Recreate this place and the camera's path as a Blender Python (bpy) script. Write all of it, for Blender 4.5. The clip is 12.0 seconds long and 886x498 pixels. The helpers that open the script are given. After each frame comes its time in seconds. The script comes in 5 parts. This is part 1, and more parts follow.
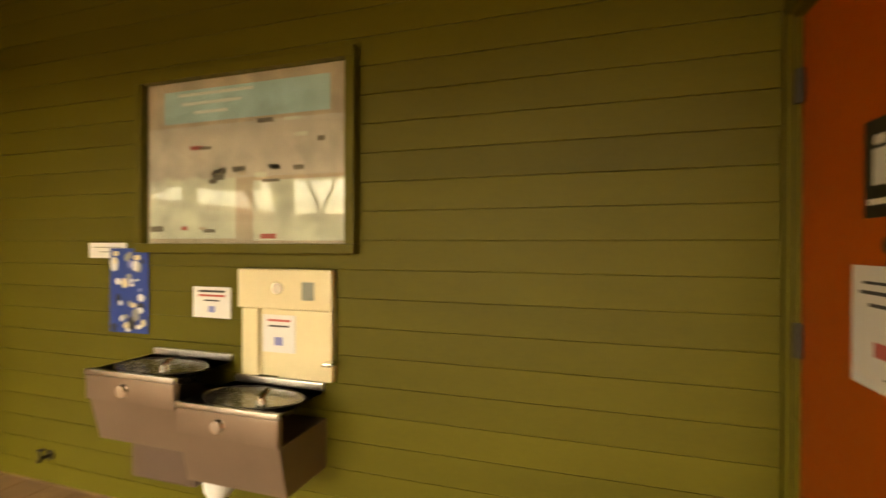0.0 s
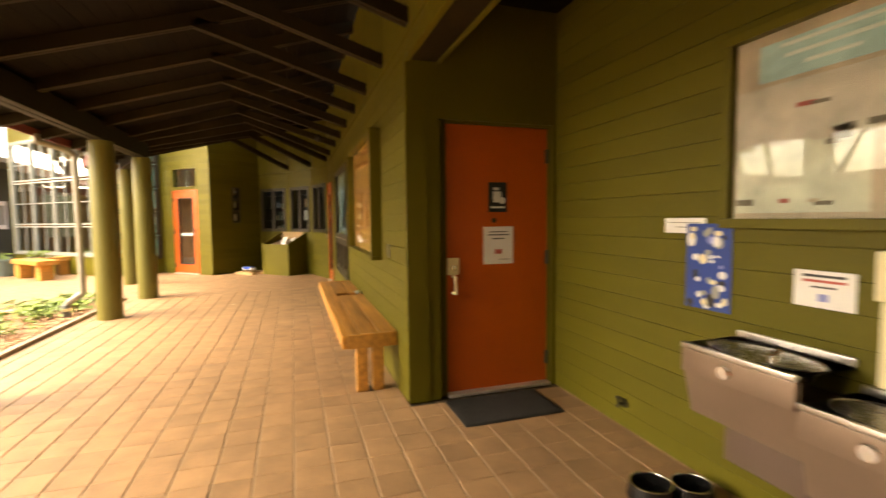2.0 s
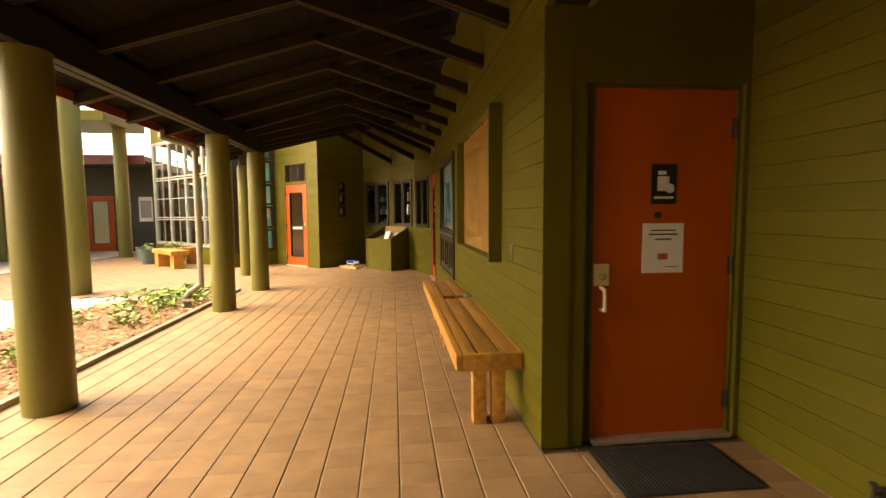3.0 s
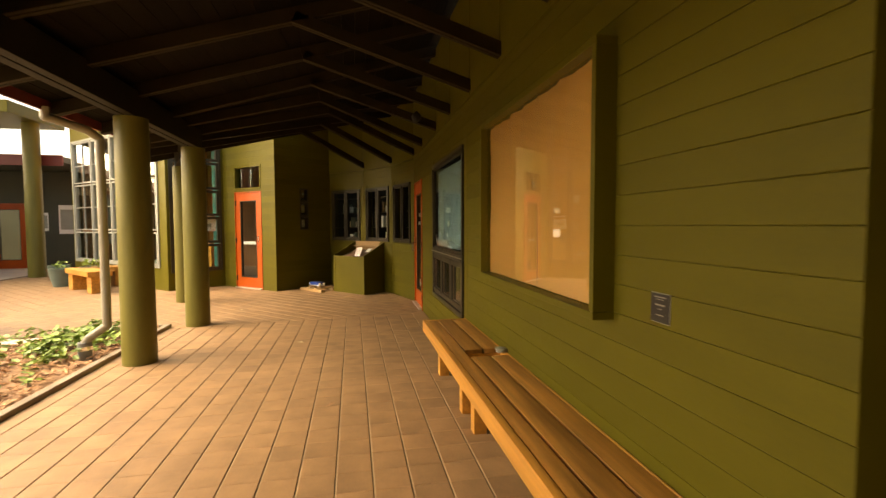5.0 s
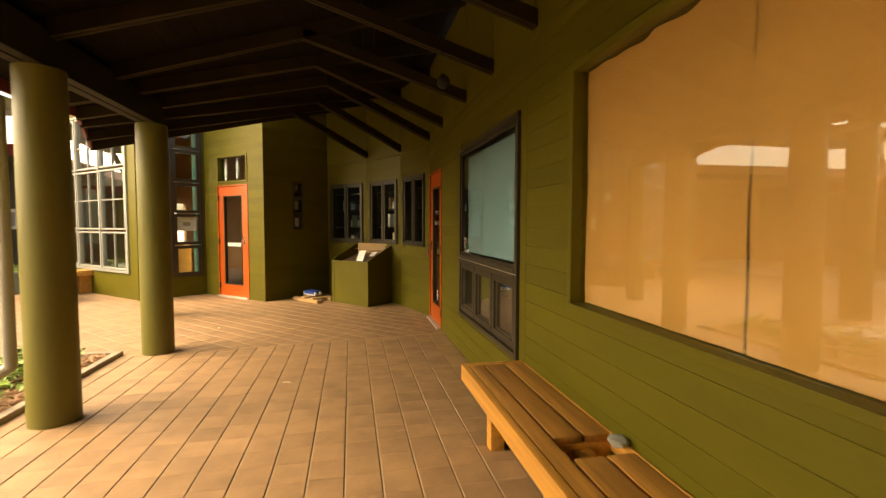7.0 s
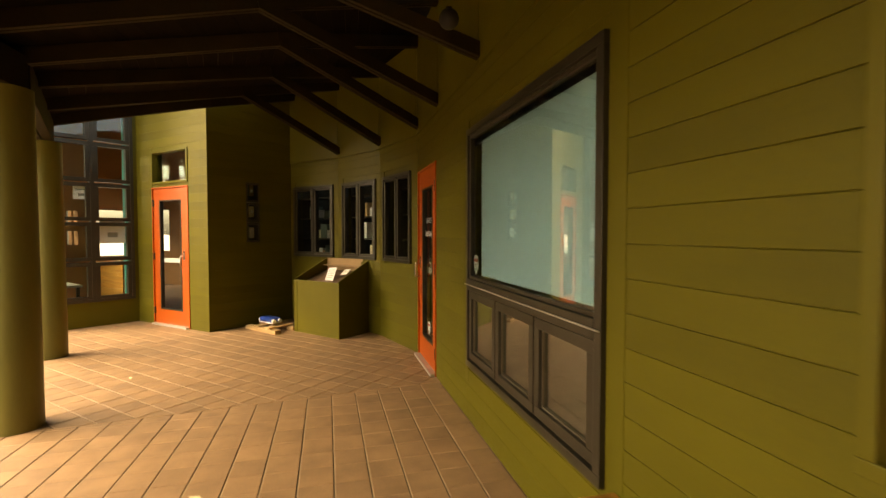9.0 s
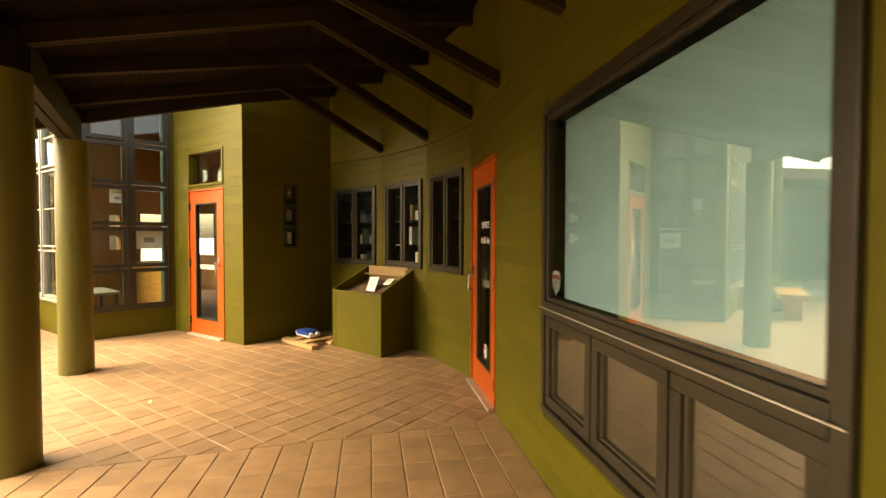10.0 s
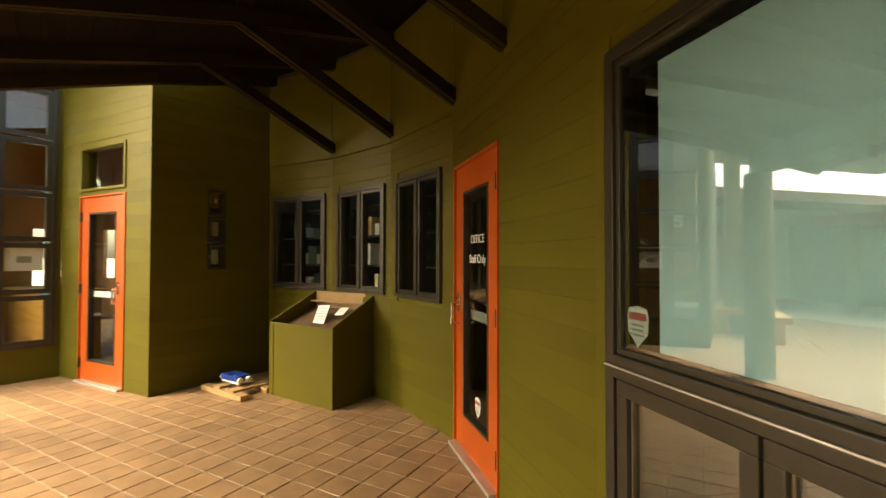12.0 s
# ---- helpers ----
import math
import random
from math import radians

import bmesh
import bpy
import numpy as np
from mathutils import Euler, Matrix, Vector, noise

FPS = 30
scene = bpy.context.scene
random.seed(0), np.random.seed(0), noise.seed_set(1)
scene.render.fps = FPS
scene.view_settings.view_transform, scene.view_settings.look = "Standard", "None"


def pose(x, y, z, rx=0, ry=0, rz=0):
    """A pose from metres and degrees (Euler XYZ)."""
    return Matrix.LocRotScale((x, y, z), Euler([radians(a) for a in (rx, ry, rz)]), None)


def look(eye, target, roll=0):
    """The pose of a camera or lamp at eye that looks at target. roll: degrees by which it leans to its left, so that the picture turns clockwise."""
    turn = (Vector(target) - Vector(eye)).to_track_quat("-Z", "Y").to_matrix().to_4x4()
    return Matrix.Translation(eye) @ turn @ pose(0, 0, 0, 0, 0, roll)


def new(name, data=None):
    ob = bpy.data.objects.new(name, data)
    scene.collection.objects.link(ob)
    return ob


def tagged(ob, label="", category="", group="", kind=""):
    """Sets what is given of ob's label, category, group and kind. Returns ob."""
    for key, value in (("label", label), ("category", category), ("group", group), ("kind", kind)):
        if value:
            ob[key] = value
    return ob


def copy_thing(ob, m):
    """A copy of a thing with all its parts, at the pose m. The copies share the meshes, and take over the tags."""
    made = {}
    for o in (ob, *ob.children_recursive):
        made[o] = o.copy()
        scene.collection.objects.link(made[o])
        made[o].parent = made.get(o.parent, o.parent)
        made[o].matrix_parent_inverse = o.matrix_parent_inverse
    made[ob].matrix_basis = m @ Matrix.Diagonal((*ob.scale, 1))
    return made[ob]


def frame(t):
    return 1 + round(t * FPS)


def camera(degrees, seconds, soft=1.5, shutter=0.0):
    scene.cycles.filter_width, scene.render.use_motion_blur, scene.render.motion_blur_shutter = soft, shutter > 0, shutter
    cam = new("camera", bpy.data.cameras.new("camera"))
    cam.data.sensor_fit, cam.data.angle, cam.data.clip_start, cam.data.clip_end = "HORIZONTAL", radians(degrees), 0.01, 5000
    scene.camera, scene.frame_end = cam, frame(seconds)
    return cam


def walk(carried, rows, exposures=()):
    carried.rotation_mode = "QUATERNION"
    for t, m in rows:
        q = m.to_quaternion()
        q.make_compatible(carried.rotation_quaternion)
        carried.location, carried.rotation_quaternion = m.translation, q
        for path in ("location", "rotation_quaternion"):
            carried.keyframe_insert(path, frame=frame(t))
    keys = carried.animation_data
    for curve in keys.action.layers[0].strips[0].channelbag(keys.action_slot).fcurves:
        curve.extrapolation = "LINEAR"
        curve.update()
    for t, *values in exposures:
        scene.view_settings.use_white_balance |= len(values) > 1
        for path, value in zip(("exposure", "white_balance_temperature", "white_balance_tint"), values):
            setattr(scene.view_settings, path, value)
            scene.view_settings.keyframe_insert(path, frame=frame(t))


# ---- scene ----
cam = camera(87.9, 12.0, soft=1.4, shutter=0.5)
PATH = [
    (0, (0.211, 0.646, 1.338), (-0.401, 2.55, 1.329), 0.2),
    (0.5, (0.085, 0.625, 1.380), (-0.890, 2.37, 1.308), -0.5),
    (0.8, (0.085, 0.665, 1.362), (-1.149, 2.238, 1.294), -0.5),
    (1, (0.066, 0.684, 1.338), (-1.316, 2.128, 1.268), -0.5),
    (1.5, (-0.054, 0.596, 1.349), (-1.763, 1.629, 1.237), -0.5),
    (2, (-0.281, 0.422, 1.367), (-2.179, 1.04, 1.233), -0.6),
    (2.5, (-0.625, 0.377, 1.344), (-2.595, 0.683, 1.19), -0.7),
    (2.7, (-0.775, 0.402, 1.351), (-2.759, 0.602, 1.197), -0.4),
    (4.3, (-2.130, 0.061, 1.398), (-4.094, 0.418, 1.280), -0.5),
    (4.5, (-2.278, 0.052, 1.407), (-4.24, 0.42, 1.297), -0.4),
    (5, (-2.691, 0.091, 1.399), (-4.651, 0.475, 1.295), -0.2),
    (5.5, (-3.022, 0.06, 1.391), (-4.975, 0.483, 1.294), -0.0),
    (6, (-3.353, 0.002, 1.393), (-5.302, 0.44, 1.284), -0.0),
    (6.5, (-3.741, 0.017, 1.408), (-5.702, 0.393, 1.299), 0.1),
    (8.5, (-5.307, 0.1, 1.419), (-7.245, 0.59, 1.334), -0.1),
    (9, (-5.666, 0.155, 1.432), (-7.604, 0.643, 1.365), 0.0),
    (9.5, (-6.031, 0.126, 1.459), (-7.986, 0.546, 1.4), -0.1),
    (10, (-6.416, 0.179, 1.46), (-8.391, 0.49, 1.409), 0.1),
    (10.5, (-6.728, 0.142, 1.445), (-8.708, 0.421, 1.396), 0.1),
    (11, (-7.015, 0.184, 1.451), (-8.989, 0.505, 1.428), 0.0),
    (11.5, (-7.272, 0.237, 1.471), (-9.236, 0.617, 1.49), 0.0),
    (12, (-7.518, 0.136, 1.439), (-9.445, 0.672, 1.478), 0.1),
]
EXPOSURES = [
    (0, 3.65, 9900, 7), (0.5, 3.90, 10400, 9), (1.0, 4.15, 10800, 10), (1.5, 4.00, 10800, 10), (2.0, 3.70, 8600, 11), (2.5, 3.40, 9000, 11),
    (4.5, 2.90, 9600, 11), (5.5, 2.75, 9900, 11), (6.5, 2.95, 10100, 10), (8.5, 2.75, 10200, 10), (9.5, 3.22, 10100, 9),
    (10.5, 3.30, 9600, 8), (11.5, 3.20, 9100, 7), (12, 3.20, 8600, 6),
]
walk(cam, [(t, look(eye, target, roll)) for t, eye, target, roll in PATH], EXPOSURES)

# ---- light: a bright overcast day, the courtyard open to the south ----
world = bpy.data.worlds.new("sky")
scene.world = world
world.use_nodes = True
wn = world.node_tree.nodes
sky = wn.new("ShaderNodeTexSky")
sky.sky_type, sky.sun_disc = "NISHITA", False
sky.sun_elevation, sky.sun_rotation, sky.dust_density, sky.air_density = radians(40), radians(180), 4.0, 1.0
wn["Background"].inputs["Strength"].default_value = 0.08
world.node_tree.links.new(sky.outputs[0], wn["Background"].inputs["Color"])
sun = new("sun", bpy.data.lights.new("sun", "SUN"))
sun.data.energy, sun.data.angle, sun.data.color = 1.4, radians(80), (1.0, 0.97, 0.92)
sun.matrix_world = look((-6, -5 - 16, 13.4), (-6, -5, 0))

# ---- materials ----


def link(nt, a, b):
    nt.links.new(a, b)


def mat(name, col, rough=0.6, var=0.25, scale=6.0, fine=60.0, bump=0.15, metal=0.0, stretch=(1, 1, 1), piece=0.0, island=False, spec=0.5, dark=None):
    """A surface with two scales of mottling, fine relief and, for pieces, a tone of its own for each."""
    m = bpy.data.materials.new(name)
    m.use_nodes = True
    nt = m.node_tree
    n = nt.nodes
    b = n["Principled BSDF"]
    b.inputs["Metallic"].default_value = metal
    b.inputs["Specular IOR Level"].default_value = spec
    tc, mp = n.new("ShaderNodeTexCoord"), n.new("ShaderNodeMapping")
    mp.inputs["Scale"].default_value = stretch
    link(nt, tc.outputs["Object"], mp.inputs["Vector"])
    big, small = n.new("ShaderNodeTexNoise"), n.new("ShaderNodeTexNoise")
    big.inputs["Scale"].default_value, big.inputs["Detail"].default_value = scale, 5
    small.inputs["Scale"].default_value, small.inputs["Detail"].default_value = fine, 4
    vec = mp.outputs["Vector"]
    if piece:
        info = n.new("ShaderNodeNewGeometry") if island else n.new("ShaderNodeObjectInfo")
        rnd = info.outputs["Random Per Island"] if island else info.outputs["Random"]
        add = n.new("ShaderNodeVectorMath")
        add.operation = "MULTIPLY_ADD"
        comb = n.new("ShaderNodeCombineXYZ")
        for k in range(3):
            link(nt, rnd, comb.inputs[k])
        link(nt, comb.outputs[0], add.inputs[0])
        add.inputs[1].default_value = (37, 53, 71)
        link(nt, vec, add.inputs[2])
        vec = add.outputs[0]
    link(nt, vec, big.inputs["Vector"])
    link(nt, vec, small.inputs["Vector"])
    mix = n.new("ShaderNodeMix")
    mix.data_type = "RGBA"
    d = dark or tuple(c * (1 - var * 1.4) for c in col)
    mix.inputs["A"].default_value = (*d, 1)
    mix.inputs["B"].default_value = (*[min(1, c * (1 + var * 0.5)) for c in col], 1)
    av = n.new("ShaderNodeMath")
    av.operation = "MULTIPLY_ADD"
    link(nt, small.outputs["Fac"], av.inputs[0])
    av.inputs[1].default_value = 0.45
    sc = n.new("ShaderNodeMapRange")
    sc.inputs["From Min"].default_value, sc.inputs["From Max"].default_value = 0.25, 0.75
    sc.inputs["To Min"].default_value, sc.inputs["To Max"].default_value = -0.05, 0.75
    link(nt, big.outputs["Fac"], sc.inputs["Value"])
    link(nt, sc.outputs[0], av.inputs[2])
    link(nt, av.outputs[0], mix.inputs["Factor"])
    colour = mix.outputs["Result"]
    if piece:
        hsv = n.new("ShaderNodeHueSaturation")
        rr = n.new("ShaderNodeMapRange")
        rr.inputs["To Min"].default_value, rr.inputs["To Max"].default_value = 1 - piece, 1 + piece
        link(nt, rnd, rr.inputs["Value"])
        link(nt, rr.outputs[0], hsv.inputs["Value"])
        link(nt, colour, hsv.inputs["Color"])
        colour = hsv.outputs["Color"]
    link(nt, colour, b.inputs["Base Color"])
    rg = n.new("ShaderNodeMapRange")
    rg.inputs["To Min"].default_value, rg.inputs["To Max"].default_value = max(0.02, rough - 0.12), min(1, rough + 0.12)
    link(nt, small.outputs["Fac"], rg.inputs["Value"])
    link(nt, rg.outputs[0], b.inputs["Roughness"])
    if bump:
        bp = n.new("ShaderNodeBump")
        bp.inputs["Strength"].default_value, bp.inputs["Distance"].default_value = bump, 0.004
        link(nt, small.outputs["Fac"], bp.inputs["Height"])
        link(nt, bp.outputs[0], b.inputs["Normal"])
    return m


def glass_mat(name, tint=(0.93, 0.97, 0.95), base=0.045):
    """Thin window glass: clear, with a mirror's share of reflection that grows at grazing angles."""
    m = bpy.data.materials.new(name)
    m.use_nodes = True
    nt = m.node_tree
    n = nt.nodes
    n.remove(n["Principled BSDF"])
    tr, gl, mx, fr = n.new("ShaderNodeBsdfTransparent"), n.new("ShaderNodeBsdfGlossy"), n.new("ShaderNodeMixShader"), n.new("ShaderNodeLayerWeight")
    tr.inputs["Color"].default_value = (*tint, 1)
    gl.inputs["Roughness"].default_value = 0.01
    fr.inputs["Blend"].default_value = 0.5
    pw, ma = n.new("ShaderNodeMath"), n.new("ShaderNodeMath")
    pw.operation, ma.operation = "POWER", "MULTIPLY_ADD"
    pw.inputs[1].default_value = 4.0
    ma.inputs[1].default_value, ma.inputs[2].default_value = 0.6, base
    link(nt, fr.outputs["Facing"], pw.inputs[0])
    link(nt, pw.outputs[0], ma.inputs[0])
    link(nt, ma.outputs[0], mx.inputs[0])
    link(nt, tr.outputs[0], mx.inputs[1])
    link(nt, gl.outputs[0], mx.inputs[2])
    link(nt, mx.outputs[0], n["Material Output"].inputs["Surface"])
    return m


def glow(name, col, strength):
    m = bpy.data.materials.new(name)
    m.use_nodes = True
    b = m.node_tree.nodes["Principled BSDF"]
    b.inputs["Base Color"].default_value = (*col, 1)
    b.inputs["Emission Color"].default_value = (*col, 1)
    b.inputs["Emission Strength"].default_value = strength
    return m


M_OLIVE = mat("olive_paint", (0.105, 0.09, 0.007), 0.55, 0.22, 1.3, 45, 0.12, stretch=(0.5, 0.5, 1.5), piece=0.04, spec=0.2)
M_OLIVE_PLAIN = mat("olive_paint_smooth", (0.105, 0.09, 0.007), 0.5, 0.14, 2.0, 70, 0.08, spec=0.2)
M_POST = mat("olive_post_paint", (0.14, 0.124, 0.027), 0.45, 0.22, 2.2, 40, 0.12, stretch=(3, 3, 0.5), spec=0.3)
M_ORANGE = mat("orange_door_paint", (0.47, 0.08, 0.009), 0.42, 0.14, 2.0, 60, 0.08)
M_RAFTER = mat("rafter_stain", (0.026, 0.018, 0.0065), 0.6, 0.3, 3, 40, 0.25, piece=0.12, spec=0.12)
# brown taken down to near black, so the colour carries the roof's deep shade
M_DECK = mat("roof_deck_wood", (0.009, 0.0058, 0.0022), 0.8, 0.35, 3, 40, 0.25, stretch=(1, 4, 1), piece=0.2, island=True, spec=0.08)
M_PAVER = mat("clay_paver", (0.315, 0.186, 0.091), 0.62, 0.32, 4, 60, 0.3, piece=0.07)
M_PAVER_J = mat("clay_paver_far", (0.315, 0.186, 0.091), 0.62, 0.32, 4, 60, 0.3, piece=0.07, island=True)
M_JOINT = mat("sand_joint", (0.085, 0.055, 0.03), 0.95, 0.3, 8, 90, 0.5)
M_BRONZE = mat("bronze_window_frame", (0.045, 0.038, 0.024), 0.4, 0.18, 4, 80, 0.05, metal=0.3)
M_GREYFRAME = mat("grey_window_frame", (0.32, 0.32, 0.27), 0.45, 0.15, 4, 80, 0.05)
M_GLASS = glass_mat("window_glass")
M_GLASS_COATED = glass_mat("coated_window_glass", (0.86, 0.94, 0.92), 0.22)
M_GLASS_MID = glass_mat("plate_window_glass", (0.93, 0.96, 0.94), 0.075)
M_ENAMEL = mat("black_enamel", (0.008, 0.008, 0.008), 0.12, 0.1, 6, 80, 0.02)
M_KRAFT = mat("kraft_paper", (0.72, 0.355, 0.10), 0.75, 0.12, 1.6, 60, 0.15)
M_SHADE = mat("blue_roller_shade", (0.63, 0.82, 0.89), 0.75, 0.1, 2, 120, 0.1)
# the dimness of the rooms behind glass is put into this dark colour
M_DARKROOM = mat("room_dimness", (0.05, 0.045, 0.035), 0.8, 0.2, 2, 40, 0.05)
M_LOBBY = mat("lobby_wall", (0.40, 0.20, 0.08), 0.7, 0.2, 1.5, 40, 0.05)
M_TEAL = mat("teal_paint", (0.02, 0.17, 0.15), 0.45, 0.15, 4, 60, 0.05)
M_BENCH = mat("bench_redwood", (0.57, 0.265, 0.055), 0.5, 0.35, 2.5, 30, 0.25, stretch=(0.6, 9, 9), piece=0.12)
M_BENCH_TOP = mat("weathered_redwood", (0.44, 0.205, 0.048), 0.55, 0.45, 2.5, 30, 0.3, stretch=(0.6, 9, 9), piece=0.15)
M_RED = mat("red_fascia", (0.17, 0.028, 0.02), 0.5, 0.2, 2, 50, 0.1)
M_BEAM = mat("beam_stain", (0.02, 0.015, 0.006), 0.6, 0.25, 3, 40, 0.2, spec=0.15)
M_STEEL = mat("stainless_steel", (0.62, 0.58, 0.52), 0.3, 0.15, 5, 120, 0.05, metal=1.0, stretch=(1, 1, 8))
M_CHROME = mat("satin_chrome", (0.78, 0.76, 0.72), 0.2, 0.06, 8, 90, 0.0, metal=1.0)
M_TAUPE = mat("taupe_enamel", (0.25, 0.175, 0.125), 0.36, 0.12, 4, 90, 0.04, metal=0.45)
M_CREAM = mat("cream_plastic", (0.78, 0.68, 0.42), 0.4, 0.08, 3, 60, 0.03)
M_PAPER = mat("white_paper", (0.80, 0.78, 0.74), 0.7, 0.05, 6, 60, 0.03)
M_INK = mat("ink", (0.05, 0.05, 0.05), 0.7, 0.1, 6, 60, 0.0)
M_REDINK = mat("red_ink", (0.55, 0.12, 0.10), 0.7, 0.1, 6, 60, 0.0)
M_BLUEINK = mat("blue_ink", (0.25, 0.28, 0.6), 0.7, 0.1, 6, 60, 0.0)
M_BLACK = mat("black_plastic", (0.015, 0.015, 0.015), 0.35, 0.2, 5, 60, 0.05)
M_RUBBER = mat("black_rubber_mat", (0.019, 0.017, 0.013), 0.8, 0.35, 10, 120, 0.6)
M_CONCRETE = mat("plaza_concrete", (0.62, 0.51, 0.40), 0.85, 0.15, 1.2, 40, 0.2)
M_KERB = mat("weathered_edging", (0.30, 0.23, 0.16), 0.85, 0.3, 4, 50, 0.4)
M_MULCH = mat("bark_mulch", (0.42, 0.24, 0.13), 0.95, 0.5, 14, 90, 1.0)
M_CHIP = mat("bark_chips", (0.45, 0.25, 0.13), 0.95, 0.4, 14, 90, 0.4, piece=0.45, island=True)
M_LEAF = mat("groundcover_leaf", (0.22, 0.32, 0.055), 0.5, 0.35, 9, 60, 0.1, piece=0.45, island=True)
M_GALV = mat("downspout_paint", (0.27, 0.24, 0.18), 0.45, 0.15, 3, 60, 0.08)
M_POT = mat("glazed_pot", (0.14, 0.20, 0.17), 0.35, 0.25, 4, 50, 0.1)
M_PALLET = mat("pale_timber", (0.48, 0.30, 0.13), 0.75, 0.3, 4, 40, 0.25, stretch=(1, 6, 6))
M_BLUE = mat("blue_plastic", (0.01, 0.05, 0.28), 0.4, 0.15, 5, 60, 0.05)
M_WHITE = mat("white_plastic", (0.78, 0.77, 0.73), 0.45, 0.06, 5, 60, 0.03)
M_SLATE = mat("dark_green_wall", (0.055, 0.056, 0.032), 0.6, 0.2, 1.5, 40, 0.1)
M_WING = mat("wing_wall_paint", (0.17, 0.165, 0.11), 0.6, 0.25, 0.8, 30, 0.1)
M_PLYRAW = mat("raw_plywood", (0.38, 0.24, 0.11), 0.7, 0.25, 3, 40, 0.15, stretch=(1, 5, 1))
M_SAND = mat("pale_joint_sand", (0.33, 0.235, 0.14), 0.95, 0.2, 8, 90, 0.4)
M_BEAD = mat("dull_bronze_bead", (0.17, 0.14, 0.095), 0.35, 0.2, 4, 80, 0.05, metal=0.6)
M_HOPPER = mat("brown_blind", (0.060, 0.042, 0.026), 0.6, 0.2, 3, 60, 0.1)
M_GRASS = mat("lawn_grass", (0.10, 0.17, 0.03), 0.9, 0.4, 3, 80, 0.8)
M_BARK = mat("tree_bark", (0.16, 0.11, 0.07), 0.9, 0.4, 5, 40, 0.8, stretch=(2, 2, 0.4))
M_GRIME = mat("alum_threshold", (0.66, 0.62, 0.55), 0.5, 0.2, 6, 60, 0.1, metal=0.8)

# ---- mesh helpers ----


def bx(bm, x0, x1, y0, y1, z0, z1, bev=0.0, m=None):
    """A box, its edges rounded by bev, put into bm, moved by m."""
    vs = bmesh.ops.create_cube(bm, size=1.0)["verts"]
    bmesh.ops.scale(bm, vec=(abs(x1 - x0), abs(y1 - y0), abs(z1 - z0)), verts=vs)
    bmesh.ops.translate(bm, vec=((x0 + x1) / 2, (y0 + y1) / 2, (z0 + z1) / 2), verts=vs)
    if bev:
        es = list({e for v in vs for e in v.link_edges})
        out = bmesh.ops.bevel(bm, geom=es, offset=bev, segments=2, affect="EDGES", profile=0.6)
        vs = list({v for f in out["faces"] for v in f.verts} | {v for v in vs if v.is_valid})
    if m is not None:
        bmesh.ops.transform(bm, matrix=m, verts=vs)
    return vs


def cyl(bm, p, q, r, r2=None, seg=20, cap=True):
    p, q = Vector(p), Vector(q)
    m = Matrix.Translation((p + q) / 2) @ (q - p).to_track_quat("Z", "Y").to_matrix().to_4x4()
    return bmesh.ops.create_cone(bm, cap_ends=cap, segments=seg, radius1=r, radius2=r if r2 is None else r2, depth=(q - p).length, matrix=m)["verts"]


def beam_bm(bm, p, q, w, h, bev=0.004):
    """A squared timber from p to q, the middle of its underside running along that line."""
    p, q = Vector(p), Vector(q)
    d = (q - p).normalized()
    side = d.cross(Vector((0, 0, 1))).normalized()
    up = side.cross(d)
    m = Matrix((d, side, up)).transposed().to_4x4()
    m.translation = p
    bx(bm, 0, (q - p).length, -w / 2, w / 2, 0, h, bev, m)


def tube(bm, pts, r, seg=12):
    for a, b in zip(pts, pts[1:]):
        cyl(bm, a, b, r, seg=seg)
    for a in pts[1:-1]:
        bmesh.ops.create_uvsphere(bm, u_segments=seg, v_segments=8, radius=r * 1.01, matrix=Matrix.Translation(a))


def mesh_of(name, bm, material, smooth=False):
    me = bpy.data.meshes.new(name)
    bmesh.ops.recalc_face_normals(bm, faces=bm.faces)
    bm.to_mesh(me)
    bm.free()
    me.materials.append(material)
    if smooth:
        me.shade_smooth()
        me.set_sharp_from_angle(angle=radians(38))
    return me


def part(name, bm, material, parent, label="", smooth=False, m=None):
    ob = new(name, mesh_of(name, bm, material, smooth))
    ob.parent = parent
    if m is not None:
        ob.matrix_basis = m
    return tagged(ob, label)


def boxpart(name, material, parent, dims, bev=0.004, label="", smooth=False):
    bm = bmesh.new()
    bx(bm, *dims, bev=bev)
    return part(name, bm, material, parent, label, smooth)


def root(name, m, label, category, group="", kind=""):
    ob = new(name)
    ob.matrix_basis = m
    return tagged(ob, label, category, group, kind)


def solid(name, bm, material, label, category="", kind="structure", smooth=False, m=None):
    ob = new(name, mesh_of(name, bm, material, smooth))
    if m is not None:
        ob.matrix_basis = m
    return tagged(ob, label, category, "", kind)


def words(name, text, size, material, parent, m, align="CENTER"):
    """Lettering in the built-in font, as a thin mesh."""
    cu = bpy.data.curves.new(name, "FONT")
    cu.body, cu.size, cu.align_x, cu.align_y, cu.extrude = text, size, align, "CENTER", 0.0006
    tmp = bpy.data.objects.new(name, cu)
    scene.collection.objects.link(tmp)
    me = bpy.data.meshes.new_from_object(tmp.evaluated_get(bpy.context.evaluated_depsgraph_get()))
    bpy.data.objects.remove(tmp)
    bpy.data.curves.remove(cu)
    me.materials.append(material)
    ob = new(name, me)
    ob.parent, ob.matrix_basis = parent, m
    return ob


# ---- plan ----
EAVE_Y, RIDGE_Y, WALL_Y, BACK_Y = -2.07, -0.4, 1.2, 2.43
P0, P1, P2, P3 = (-11.05, 1.2), (-12.12, 0.873), (-13.03, 0.328), (-13.78, -0.426)
F, G, K, L = (-12.91, -1.51), (-14.15, -2.84), (-13.45, -3.80), (-16.6, -7.2)
BOARD = 0.1255


